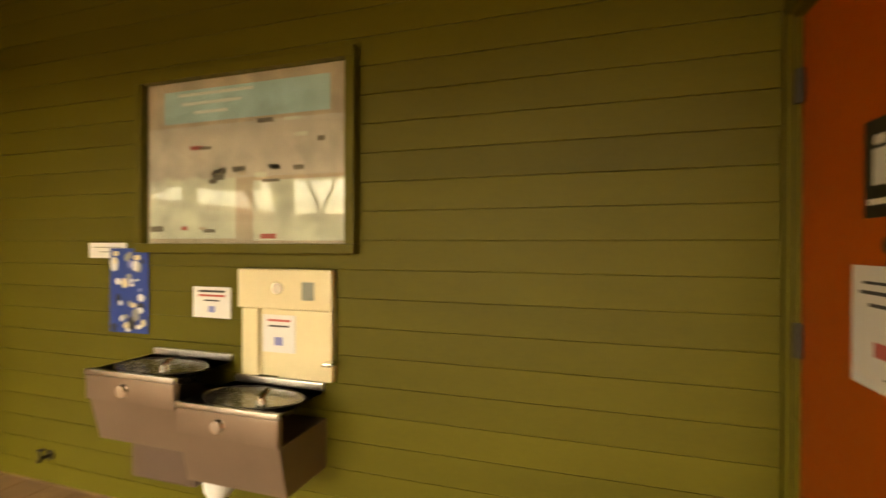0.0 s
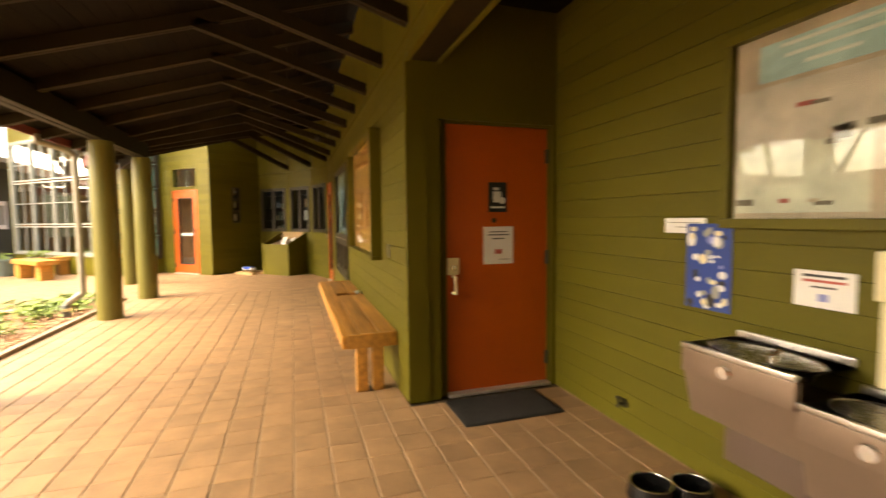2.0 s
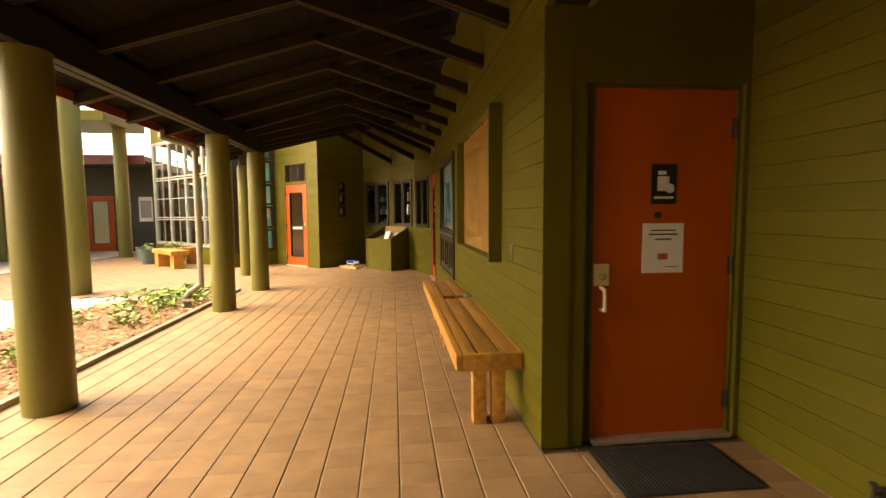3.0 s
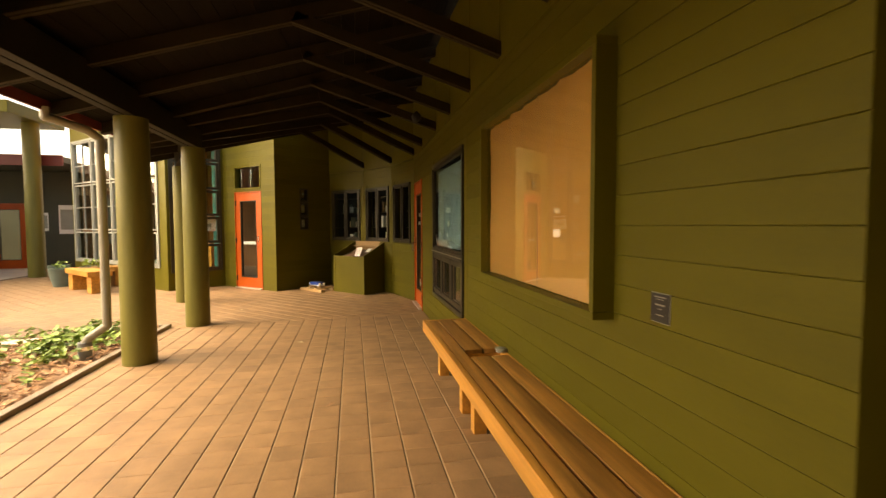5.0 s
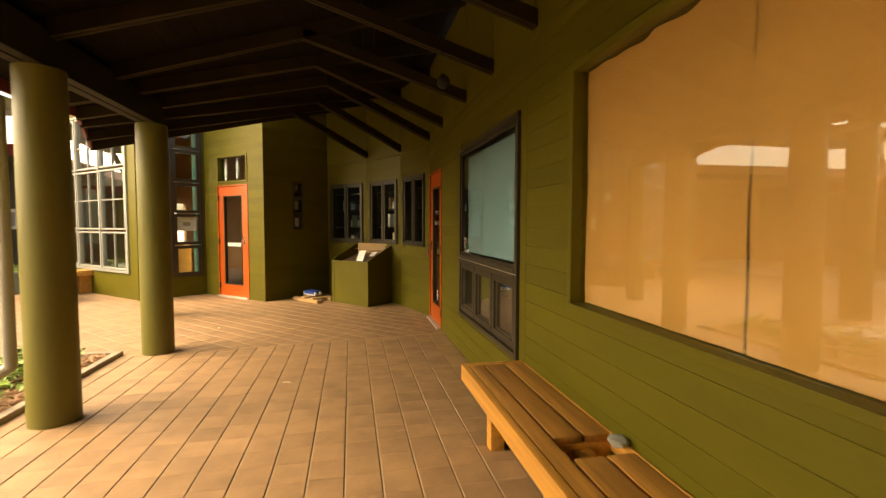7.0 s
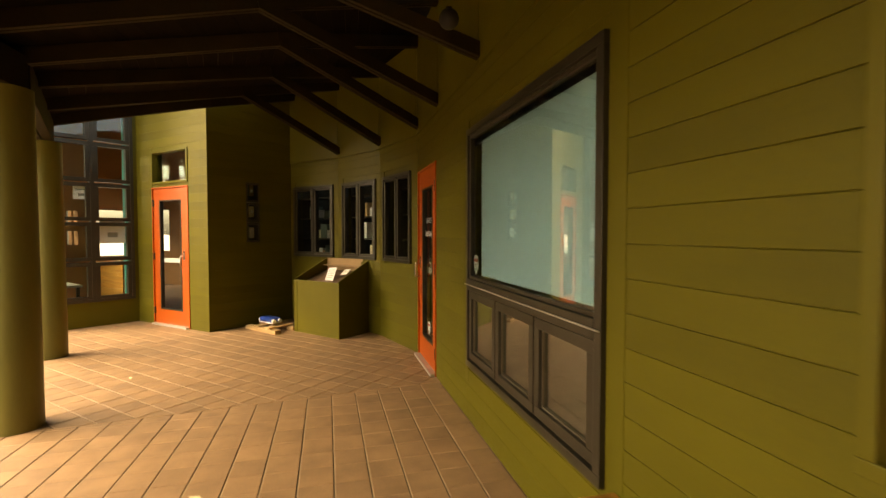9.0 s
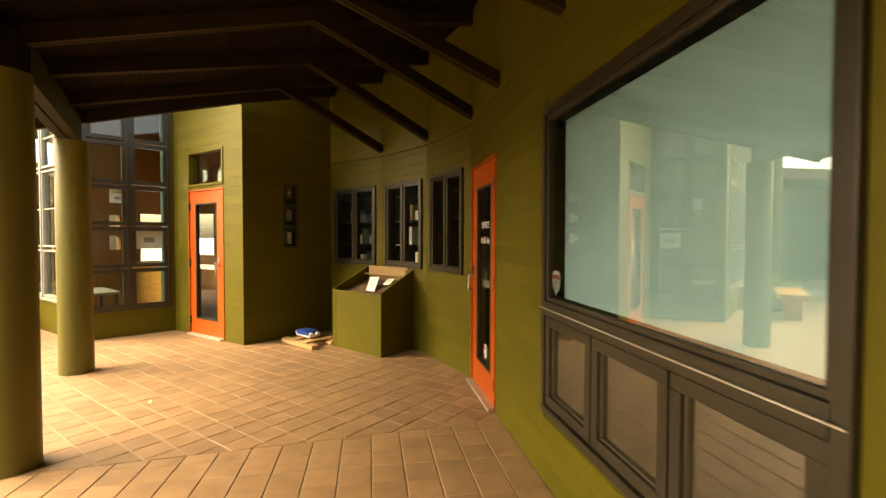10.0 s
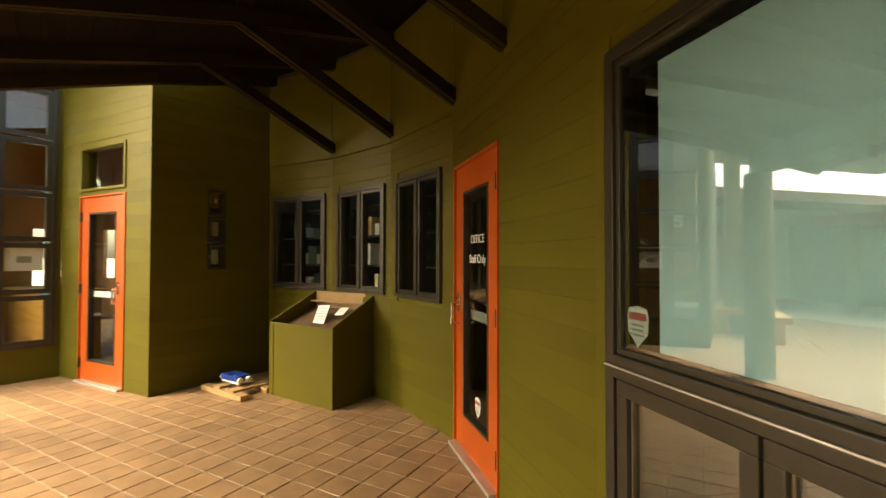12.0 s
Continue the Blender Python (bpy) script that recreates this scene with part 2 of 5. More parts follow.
def frame_of(a, b):
    """The axes of a wall that runs from a to b: x along it, y out of its face, z up."""
    d = (Vector(b) - Vector(a)).to_3d().normalized()
    m = Matrix((d, Vector((-d.y, d.x, 0)), Vector((0, 0, 1)))).transposed().to_4x4()
    m.translation = (a[0], a[1], 0)
    return m


def cells(length, z0, z1, openings):
    """The rectangles that are left of a wall once its openings are cut out."""
    ss = sorted({0, length, *[o[0] for o in openings], *[o[1] for o in openings]})
    out = []
    for s0, s1 in zip(ss, ss[1:]):
        zs = [z0]
        for o in sorted((o for o in openings if o[0] <= s0 + 1e-6 and o[1] >= s1 - 1e-6), key=lambda o: o[2]):
            zs += [o[2], o[3]]
        zs.append(z1)
        out += [(s0, s1, a, b) for a, b in zip(zs[::2], zs[1::2]) if b - a > 1e-4]
    return out


BOARD_JOBS = []


def wall(name, a, b, z1, openings, label, thick=0.16, boards=True, material=None, z0=0.0, back=None):
    """A framed wall with its openings cut through; lap boards are laid on its face later."""
    m = frame_of(a, b)
    length = (Vector(b) - Vector(a)).length
    bm = bmesh.new()
    skin = 0.007 if boards else 0.0
    for s0, s1, c0, c1 in cells(length, z0, z1, openings):
        bx(bm, s0, s1, -thick, -skin, c0, c1)
    ob = solid(name, bm, material or M_OLIVE_PLAIN, label, "wall", m=m)
    if boards:
        BOARD_JOBS.append((ob, length, z0, z1, openings))
    return m, ob


WA, wall_a = wall("wall_north", (-3.475, WALL_Y), P0, 3.70, [(0, 0.03, 0, 3.70), (1.055, 2.785, 1.03, 2.16), (3.752, 5.53, 0.432, 2.205), (6.615, 7.52, 0, 2.15)], "olive green painted lap-board wall of the covered walk")
W1, wall_1 = wall("wall_facet_1", P0, P1, 3.70, [(0.18, 0.97, 1.08, 2.19)], "olive green board wall turning by the office door")
W2, wall_2 = wall("wall_facet_2", P1, P2, 3.70, [(0.11, 0.92, 1.08, 2.18)], "olive green board wall with paired casements")
W3, wall_3 = wall("wall_facet_3", P2, P3, 3.70, [(0.12, 0.96, 1.08, 2.18)], "olive green board wall in the shaded corner")
WD, wall_d = wall("wall_recess", P3, F, 4.6, [(0.58, 0.80, 1.30, 2.22)], "dark shaded olive wall beside the entrance")
WE, wall_e = wall("wall_entrance", F, G, 4.6, [(0.45, 1.385, 0, 2.15), (0.45, 1.385, 2.20, 2.72)], "tall olive board wall around the entrance door")
glass_len = (Vector(K) - Vector(G)).length
WG, wall_g = wall("wall_lobby_glazed", G, K, 4.6, [(0.05, 1.13, 0.38, 4.1)], "low olive sill wall under the tall lobby glazing", boards=False)
bay_len = (Vector(L) - Vector(K)).length
WK, wall_k = wall("wall_lobby_bay", K, L, 4.6, [(0.30, bay_len - 0.12, 0.48, 3.6)], "olive lobby wall with a tall glazed bay on the courtyard", boards=False)
WB, wall_b = wall("wall_alcove_back", (0.81, BACK_Y), (-3.515, BACK_Y), 3.1, [], "olive lap-board wall behind the drinking fountains")
WL, wall_l = wall("wall_alcove_west", (-3.515, BACK_Y), (-3.515, WALL_Y + 0.03), 2.95, [(0.03, 0.98, 0, 2.09)], "olive wall with the restroom door", boards=False)
WR, wall_r = wall("wall_alcove_east", (0.81, WALL_Y), (0.81, BACK_Y), 2.95, [(0.295, 1.2, 0, 2.09)], "olive wall with a second restroom door", boards=False)
WN, wall_n = wall("wall_north_east", (4.8, WALL_Y), (0.81, WALL_Y), 3.70, [], "olive lap-board wall past the alcove")

# ---- ground, floor beds ----
bm = bmesh.new()
bmesh.ops.create_grid(bm, x_segments=2, y_segments=2, size=600, matrix=Matrix.Translation((0, 0, -0.06)))
solid("ground", bm, M_CONCRETE, "pale concrete ground of the courtyard", "ground")
bm = bmesh.new()
bx(bm, -22, 6, -2.38, 5.0, -0.056, -0.014)
bx(bm, -22, -9.62, -9.1, -2.382, -0.056, -0.014)
solid("floor_bed", bm, M_JOINT, "dark sand bed showing in the joints between pavers", "floor")
bm = bmesh.new()
bx(bm, -30, 6, -16, -2.39, -0.058, -0.016)
solid("pavement", bm, M_CONCRETE, "pale concrete plaza in the open courtyard", "pavement")

# ---- roof over the walk: stations of wall plate, ridge and eave ----
Z_PLATE, Z_EAVE, Z_TOP = 2.645, 2.66, 3.70
STATIONS = []
for k in range(-4, 13):
    x = -1.55 - 0.9 * (k - 4)
    STATIONS.append(((x, WALL_Y), (x, RIDGE_Y, 3.15), (x, EAVE_Y)))
STATIONS += [((-9.98, 1.2), (-9.5, -0.34, 3.15), (-9.2, EAVE_Y)), ((-10.97, 1.2), (-10.2, -0.26, 3.15), (-9.75, EAVE_Y)), ((-12.09, 0.88), (-11.2, -0.44, 3.18), (-10.35, -2.32)), ((-13.0, 0.345), (-12.17, -0.9, 3.22), (-11.2, -2.68)),
             ((-13.72, -0.36), (-12.75, -1.4, 3.2), (-11.95, -3.0))]


def station_points(st):
    """Foot of the strut on the wall, its head under the rafter, the rafter over the eave beam, its tail and its upper end at the wall."""
    w, r, e = [Vector(p[:2]) for p in st]
    z_r = st[1][2]
    out = e + (e - r).normalized() * 0.68
    pitch = (z_r - Z_EAVE) / (e - r).length
    top = w + (w - r).normalized() * 0.02
    z_top = z_r + pitch * (top - r).length
    return w.to_3d() + Vector((0, 0, Z_PLATE)), r.to_3d() + Vector((0, 0, z_r)), e.to_3d() + Vector((0, 0, Z_EAVE)), out.to_3d() + Vector((0, 0, Z_EAVE - pitch * 0.68)), top.to_3d() + Vector((0, 0, z_top))


roof = root("roof", pose(0, 0, 0), "low gabled timber roof with exposed rafters over the walk", "roof", kind="structure")
UP = Vector((0, 0, 0.125))


def slab(bm, quad, t):
    lo = [bm.verts.new(p) for p in quad]
    hi = [bm.verts.new(p + Vector((0, 0, t))) for p in quad]
    bm.faces.new(lo)
    bm.faces.new(hi[::-1])
    n = len(quad)
    for i in range(n):
        bm.faces.new((lo[i], hi[i], hi[(i + 1) % n], lo[(i + 1) % n]))


def planks(bm, a0, a1, b0, b1, width, t=0.03):
    """Deck boards side by side from the line a0-a1 to the line b0-b1."""
    n = max(1, round(((a1 - a0).length + (b1 - b0).length) / 2 / width))
    for i in range(n):
        f0, f1 = i / n + 0.006 / n * 2, (i + 1) / n - 0.006 / n * 2
        slab(bm, [a0.lerp(a1, f0), a0.lerp(a1, f1), b0.lerp(b1, f1), b0.lerp(b1, f0)], t)


PTS = [station_points(s) for s in STATIONS]
decks, cover = bmesh.new(), bmesh.new()
for (w0, r0, e0, o0, t0), (w1, r1, e1, o1, t1) in zip(PTS, PTS[1:]):
    planks(decks, r0 + UP, t0 + UP, r1 + UP, t1 + UP, 0.14)
    planks(decks, r0 + UP, o0 + UP, r1 + UP, o1 + UP, 0.14)
    for a0, a1, b0, b1 in ((t0, t1, r1, r0), (r0, r1, o1, o0)):
        slab(cover, [p + UP + Vector((0, 0, 0.034)) for p in (a0, a1, b0, b1)], 0.05)
t9, r9 = PTS[-1][4], PTS[-1][1]
p3 = Vector((P3[0], P3[1], t9.z))
slab(decks, [t9 + UP, p3 + UP, r9 + UP], 0.03)
slab(cover, [t9 + UP * 1.17, p3 + UP * 1.17, r9 + UP * 1.17], 0.05)
part("deck", decks, M_DECK, roof, "brown deck boards, coloured near black for the shade under the roof")
part("covering", cover, M_SLATE, roof, "dark roof covering")
for w, r, e, o, t in PTS:
    d = (o - t).normalized()
    side = d.cross(Vector((0, 0, 1))).normalized() * 0.024
    bm = bmesh.new()
    for off in (-1, 1):
        beam_bm(bm, r + side * off, o + side * off, 0.036, 0.12, 0.003)
        beam_bm(bm, r + side * off, t + side * off, 0.036, 0.12, 0.003)
    part("rafter", bm, M_RAFTER, roof, "paired sloping rafter")
    if w is PTS[-1][0]:
        continue
    d = (w - r).normalized()
    side = d.cross(Vector((0, 0, 1))).normalized() * 0.024
    bm = bmesh.new()
    for off in (-1, 1):
        beam_bm(bm, r + side * off, w + side * off, 0.036, 0.10, 0.003)
    part("strut", bm, M_RAFTER, roof, "paired strut falling to the wall")
# fascia along the eave
for a, b in zip(PTS, PTS[1:]):
    bm = bmesh.new()
    beam_bm(bm, a[3] + Vector((0, 0, 0.03)), b[3] + Vector((0, 0, 0.03)), 0.03, 0.16, 0.003)
    part("fascia", bm, M_RED, roof, "red painted fascia board")
bm = bmesh.new()
beam_bm(bm, PTS[-1][1] + Vector((-0.02, -0.02, 0.0)), PTS[-1][3] + Vector((-0.02, -0.02, 0)), 0.05, 0.25, 0.003)
part("end_rafter", bm, M_RAFTER, roof)

# plain panels above the boards, one to each bay, with a drip edge below
FRIEZE = [(4.8, 1.2)] + [s[0] for s in STATIONS if 1.19 < s[0][1] and -11.0 < s[0][0] < 4.7] + [P0, P1, P2, P3]
for a, b in zip(FRIEZE, FRIEZE[1:]):
    n = (Vector(b) - Vector(a)).length
    fr = root("frieze", frame_of(a, b), "plain olive panel above the boards, between the strut feet", "panel", "frieze panels", "structure")
    boxpart("panel", M_OLIVE_PLAIN, fr, (0.004, n - 0.004, 0.001, 0.016, Z_PLATE - 0.035, Z_TOP), 0.003)
    boxpart("drip_edge", M_OLIVE_PLAIN, fr, (0.0, n, 0.001, 0.024, Z_PLATE - 0.047, Z_PLATE - 0.036), 0.003)

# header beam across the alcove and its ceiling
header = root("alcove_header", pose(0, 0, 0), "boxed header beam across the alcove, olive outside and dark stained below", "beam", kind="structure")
boxpart("face_board", M_OLIVE_PLAIN, header, (-3.504, 0.81, WALL_Y - 0.004, WALL_Y + 0.04, 2.47, 3.70), 0.006)
boxpart("core", M_RAFTER, header, (-3.504, 0.81, WALL_Y + 0.042, WALL_Y + 0.235, 2.482, 2.95), 0.004, "dark stained timber core")
boxpart("inner_board", M_OLIVE_PLAIN, header, (-3.504, 0.81, WALL_Y + 0.237, WALL_Y + 0.265, 2.47, 2.95), 0.004)
# alcove ceiling in the same shade-darkened deck colour
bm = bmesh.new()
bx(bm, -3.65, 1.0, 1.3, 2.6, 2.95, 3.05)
solid("ceiling", bm, M_DECK, "ceiling over the alcove, its shade put into a near-black colour", "ceiling")
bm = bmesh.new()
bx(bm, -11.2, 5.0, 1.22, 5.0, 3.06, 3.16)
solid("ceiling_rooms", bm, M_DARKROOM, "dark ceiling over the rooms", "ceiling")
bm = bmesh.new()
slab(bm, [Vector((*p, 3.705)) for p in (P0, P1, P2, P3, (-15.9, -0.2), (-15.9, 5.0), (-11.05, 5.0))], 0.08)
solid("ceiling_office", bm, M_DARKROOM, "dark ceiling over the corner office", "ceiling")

# eave beam on the posts
BEAM = [(6.0, EAVE_Y), (-9.75, EAVE_Y), (-11.95, -3.0)]
for a, b in zip(BEAM, BEAM[1:]):
    bm = bmesh.new()
    for off in (-0.05, 0.05):
        d = (Vector(b) - Vector(a)).normalized()
        s = Vector((-d.y, d.x)) * off
        beam_bm(bm, (a[0] + s.x, a[1] + s.y, 2.475), (b[0] + s.x, b[1] + s.y, 2.475), 0.085, 0.26, 0.006)
    solid("eave_beam", bm, M_BEAM, "doubled dark timber beam resting on the posts", "beam")


def post(x, y, h, r=0.155, label="round olive painted concrete post under the eave beam"):
    bm = bmesh.new()
    cyl(bm, (0, 0, 0), (0, 0, h), r * 1.02, r * 0.97, 40)
    ob = solid("post", bm, M_POST, label, "post", "", True, pose(x, y, 0))
    ob["group"] = "round posts of the walk"
    return ob


for x in (3.2, -0.45, -4.47, -7.86, -9.67):
    post(x, EAVE_Y, 2.475)
post(-11.9, -2.96, 2.475)
post(-9.66, -5.15, 4.2, 0.19, "tall round olive post standing in the open courtyard")
post(-17.3, -8.5, 4.2, 0.2, "tall round olive post under the far canopy")

# ---- windows ----


def ring(bm, x0, x1, z0, z1, w, y0, y1, bev=0.004):
    bx(bm, x0, x1, y0, y1, z0, z0 + w, bev)
    bx(bm, x0, x1, y0, y1, z1 - w, z1, bev)
    bx(bm, x0, x0 + w, y0, y1, z0 + w, z1 - w, bev)
    bx(bm, x1 - w, x1, y0, y1, z0 + w, z1 - w, bev)


def pane(parent, x0, x1, z0, z1, y, glass=None):
    ob = boxpart("pane", glass or M_GLASS, parent, (x0, x1, y - 0.003, y + 0.003, z0, z1), 0)
    ob.visible_shadow = False
    return ob


def frame_part(name, parent, x0, x1, z0, z1, w, y0, y1, material, label=""):
    bm = bmesh.new()
    ring(bm, x0, x1, z0, z1, w, y0, y1)
    return part(name, bm, material, parent, label)


def at_wall(W, s, z):
    return W @ Matrix.Translation((s, 0, z))


# papered window in a deep projecting frame
w = root("window_1", at_wall(WA, 1.055, 1.03), "window masked inside with brown kraft paper in a deep olive frame", "window", kind="structure")
frame_part("window_frame", w, -0.035, 1.765, -0.045, 1.165, 0.035, -0.05, 0.10, M_OLIVE_PLAIN)
pane(w, 0.002, 1.728, -0.008, 1.128, 0.045, M_GLASS_MID)
bm = bmesh.new()
for i, (a, b) in enumerate(((0.004, 0.763), (0.772, 1.726))):
    nx, nz = 22, 14
    vs = [[bm.verts.new((a + (b - a) * u / nx, 0.022 - i * 0.004 + (0.008 + 0.018 * (v / nz) ** 2) * noise.noise((u * 0.35 + i * 9, v * 0.3, 2.0)), -0.006 + 1.132 * v / nz)) for u in range(nx + 1)] for v in range(nz + 1)]
    for v in range(nz):
        for u in range(nx):
            bm.faces.new((vs[v][u], vs[v][u + 1], vs[v + 1][u + 1], vs[v + 1][u]))
part("paper_sheet", bm, M_KRAFT, w, "wrinkled brown kraft paper taped in two sheets", True)
# dark sheet that stands in for the unlit room behind the paper seam
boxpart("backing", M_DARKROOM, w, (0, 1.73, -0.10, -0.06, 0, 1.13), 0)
bm = bmesh.new()
bx(bm, 2.822, 2.868, 0.0, 0.0018, 0.92, 2.30, 0.0008)
solid("trim", bm, M_OLIVE_PLAIN, "flat olive casing board beside the window", "trim", m=WA)

# window with a blue shade over three hopper panes
w = root("window_2", at_wall(WA, 3.725, 0.45), "bronze-framed window with a lowered blue shade above three hopper panes", "window", kind="structure")
frame_part("window_frame", w, 0.025, 1.807, -0.02, 1.757, 0.05, -0.09, 0.026, M_BRONZE)
boxpart("transom_bar", M_BRONZE, w, (0.075, 1.757, -0.08, 0.028, 0.56, 0.645), 0.006)
boxpart("drip_edge", M_GRIME, w, (0.03, 1.80, 0.028, 0.038, 0.60, 0.606), 0.0015)
frame_part("sash", w, 0.075, 1.757, 0.646, 1.706, 0.022, -0.06, 0.012, M_BRONZE)
pane(w, 0.097, 1.735, 0.668, 1.684, -0.004, M_GLASS_COATED)
boxpart("shade", M_SHADE, w, (0.10, 1.578, -0.026, -0.022, 0.68, 1.64), 0, "lowered pale blue roller shade")
boxpart("shade_cassette", M_BLACK, w, (0.10, 1.73, -0.085, -0.03, 1.642, 1.70), 0.006, "dark roller box over the shade")
for i in range(3):
    a, b = 0.075 + i * 0.5607, 0.075 + (i + 1) * 0.5607
    frame_part("hopper_sash", w, a + 0.006, b - 0.006, 0.045, 0.555, 0.055, -0.06, 0.018, M_BRONZE)
    frame_part("glazing_bead", w, a + 0.061, b - 0.061, 0.10, 0.50, 0.009, -0.05, 0.0, M_BEAD, "dull metal glazing bead")
    pane(w, a + 0.073, b - 0.073, 0.112, 0.488, -0.012, M_GLASS_COATED)
    boxpart("blind", M_HOPPER, w, (a + 0.05, b - 0.05, -0.034, -0.028, 0.09, 0.52), 0, "brown blind behind the hopper")
for a, b in ((3.635, 3.748), (5.534, 5.62)):
    bm = bmesh.new()
    bx(bm, a, b, 0.0, 0.0018, 0.30, 2.30, 0.0008)
    solid("trim", bm, M_OLIVE_PLAIN, "flat olive casing board beside the window", "trim", m=WA)
# paired casements on the three facets
for k, (W, s0, s1) in enumerate(((W1, 0.18, 0.97), (W2, 0.11, 0.92), (W3, 0.12, 0.96))):
    n = s1 - s0
    w = root("window_%d" % (3 + k), at_wall(W, s0, 1.08), "pair of narrow bronze-framed casements with dark glass", "window", "casement pairs", "structure")
    frame_part("window_frame", w, -0.02, n + 0.02, -0.02, 1.12, 0.04, -0.08, 0.03, M_BRONZE)
    boxpart("mullion", M_BRONZE, w, (n / 2 - 0.02, n / 2 + 0.02, -0.07, 0.028, 0.02, 1.08), 0.003)
    for a, b in ((0.02, n / 2 - 0.02), (n / 2 + 0.02, n - 0.02)):
        frame_part("sash", w, a, b, 0.02, 1.08, 0.035, -0.06, 0.015, M_BRONZE)
        pane(w, a + 0.035, b - 0.035, 0.055, 1.045, -0.02)
# slot window with three lites in the shaded wall
w = root("window_6", at_wall(WD, 0.58, 1.30), "narrow slot of three small lites in the dark wall", "window", kind="structure")
for i in range(3):
    frame_part("lite_frame", w, 0.0, 0.22, 0.31 * i, 0.31 * i + 0.30, 0.028, -0.1, 0.006, M_BRONZE)
    pane(w, 0.028, 0.192, 0.31 * i + 0.028, 0.31 * i + 0.272, -0.06)
# lobby glazing, two columns
w = root("window_7", at_wall(WG, 0.05, 0.38), "tall bronze curtain wall of square panes into the lobby", "window", kind="structure")
zs = [0.02, 0.62, 1.235, 1.835, 2.46, 3.07, 3.70]
frame_part("window_frame", w, 0, 1.08, 0, 3.72, 0.045, -0.12, 0.02, M_BRONZE)
boxpart("mullion", M_BRONZE, w, (0.52, 0.57, -0.11, 0.018, 0.04, 3.68), 0.004)
for z0, z1 in zip(zs, zs[1:]):
    for a, b in ((0.045, 0.52), (0.57, 1.035)):
        frame_part("sash", w, a, b, z0 + 0.012, z1 - 0.012, 0.055, -0.07, 0.012, M_BRONZE)
        pane(w, a + 0.055, b - 0.055, z0 + 0.067, z1 - 0.067, -0.03)
# courtyard bay
w = root("window_8", at_wall(WK, 0.30, 0.48), "tall grey-framed bay window facing the courtyard", "window", kind="structure")
bl = bay_len - 0.42
frame_part("window_frame", w, 0, bl, 0, 3.12, 0.05, -0.1, 0.03, M_GREYFRAME)
nb = 4
for i in range(nb):
    a, b = 0.06 + (bl - 0.12) * i / nb, 0.06 + (bl - 0.12) * (i + 1) / nb
    if i:
        boxpart("mullion", M_GREYFRAME, w, (a - 0.022, a + 0.022, -0.09, 0.035, 0.05, 3.07), 0.004)
    for z0, z1 in ((0.06, 0.78), (0.82, 1.98), (2.02, 3.06)):
        frame_part("sash", w, a + 0.024, b - 0.024, z0, z1, 0.03, -0.06, 0.02, M_GREYFRAME)
        pane(w, a + 0.054, b - 0.054, z0 + 0.03, z1 - 0.03, -0.02, M_GLASS_COATED)
        if z0 > 0.5:
            zm = (z0 + z1) / 2 if z0 < 1 else z0 + 0.45
            boxpart("glazing_bar", M_GREYFRAME, w, (a + 0.054, b - 0.054, -0.035, 0.0, zm - 0.009, zm + 0.009), 0)
        xm = (a + b) / 2
        boxpart("glazing_bar", M_GREYFRAME, w, (xm - 0.009, xm + 0.009, -0.034, 0.001, z0 + 0.03, z1 - 0.03), 0)

# ---- doors ----


def door(name, W, s0, width, height, label, lite=None, hinge_near=True, deep=0.0):
    d = root(name, at_wall(W, s0, 0) @ Matrix.Translation((0, -deep, 0)), label, "door", kind="structure")
    bm = bmesh.new()
    f = 0.018
    for a, b, c, e in ((0, f, 0, height), (width - f, width, 0, height), (f, width - f, height - f, height)):
        bx(bm, a, b, -0.13, 0.012, c, e, 0.002)
    part("door_frame", bm, M_ORANGE if lite else M_OLIVE_PLAIN, d)
    bm = bmesh.new()
    for a, b, c, e in cells(width - 2 * f - 0.008, 0.022, height - f - 0.004, [lite] if lite else []):
        bx(bm, a + f + 0.004, b + f + 0.004, -0.055, -0.008, c, e)
    leaf = part("leaf", bm, M_ORANGE, d)
    boxpart("threshold", M_GRIME, d, (f, width - f, -0.12, 0.06, 0, 0.026), 0.006)
    hx = f + 0.004 if hinge_near else width - f - 0.004
    for hz in (0.22, height / 2, height - 0.24):
        bm = bmesh.new()
        cyl(bm, (hx, 0.006, hz - 0.055), (hx, 0.006, hz + 0.055), 0.011, seg=12)
        bx(bm, hx - 0.02, hx + 0.02, -0.006, 0.002, hz - 0.055, hz + 0.055, 0.001)
        part("hinge", bm, M_BRONZE, d)
    if lite:
        a, b, c, e = (lite[0] + f + 0.004, lite[1] + f + 0.004, lite[2], lite[3])
        frame_part("glazing_stop", leaf, a - 0.004, b + 0.004, c - 0.004, e + 0.004, 0.022, -0.058, -0.003, M_BRONZE)
        pane(leaf, a, b, c, e, -0.03)
    return d


def pull(d, x, z):
    """A plate with a D-shaped pull and a lock above it."""
    bm = bmesh.new()
    bx(bm, x - 0.022, x + 0.022, -0.008, 0.002, z + 0.03, z + 0.17, 0.003)
    cyl(bm, (x, 0, z + 0.125), (x, 0.016, z + 0.125), 0.014, seg=16)
    part("lock_plate", bm, M_CHROME, d)
    bm = bmesh.new()
    tube(bm, [(x, -0.008, z + 0.09), (x, 0.055, z + 0.09), (x, 0.06, z - 0.06), (x, -0.008, z - 0.06)], 0.009)
    part("pull_handle", bm, M_CHROME, d, "satin metal pull", True)


office = door("door_1", WA, 6.615, 0.905, 2.15, "orange glazed office door with a narrow lite, closed", (0.175, 0.685, 0.27, 1.93))
pull(office, 0.80, 1.0)
boxpart("push_bar", M_GREYFRAME, office, (0.16, 0.78, -0.10, -0.07, 0.98, 1.05), 0.008, "grey panic bar behind the glass")
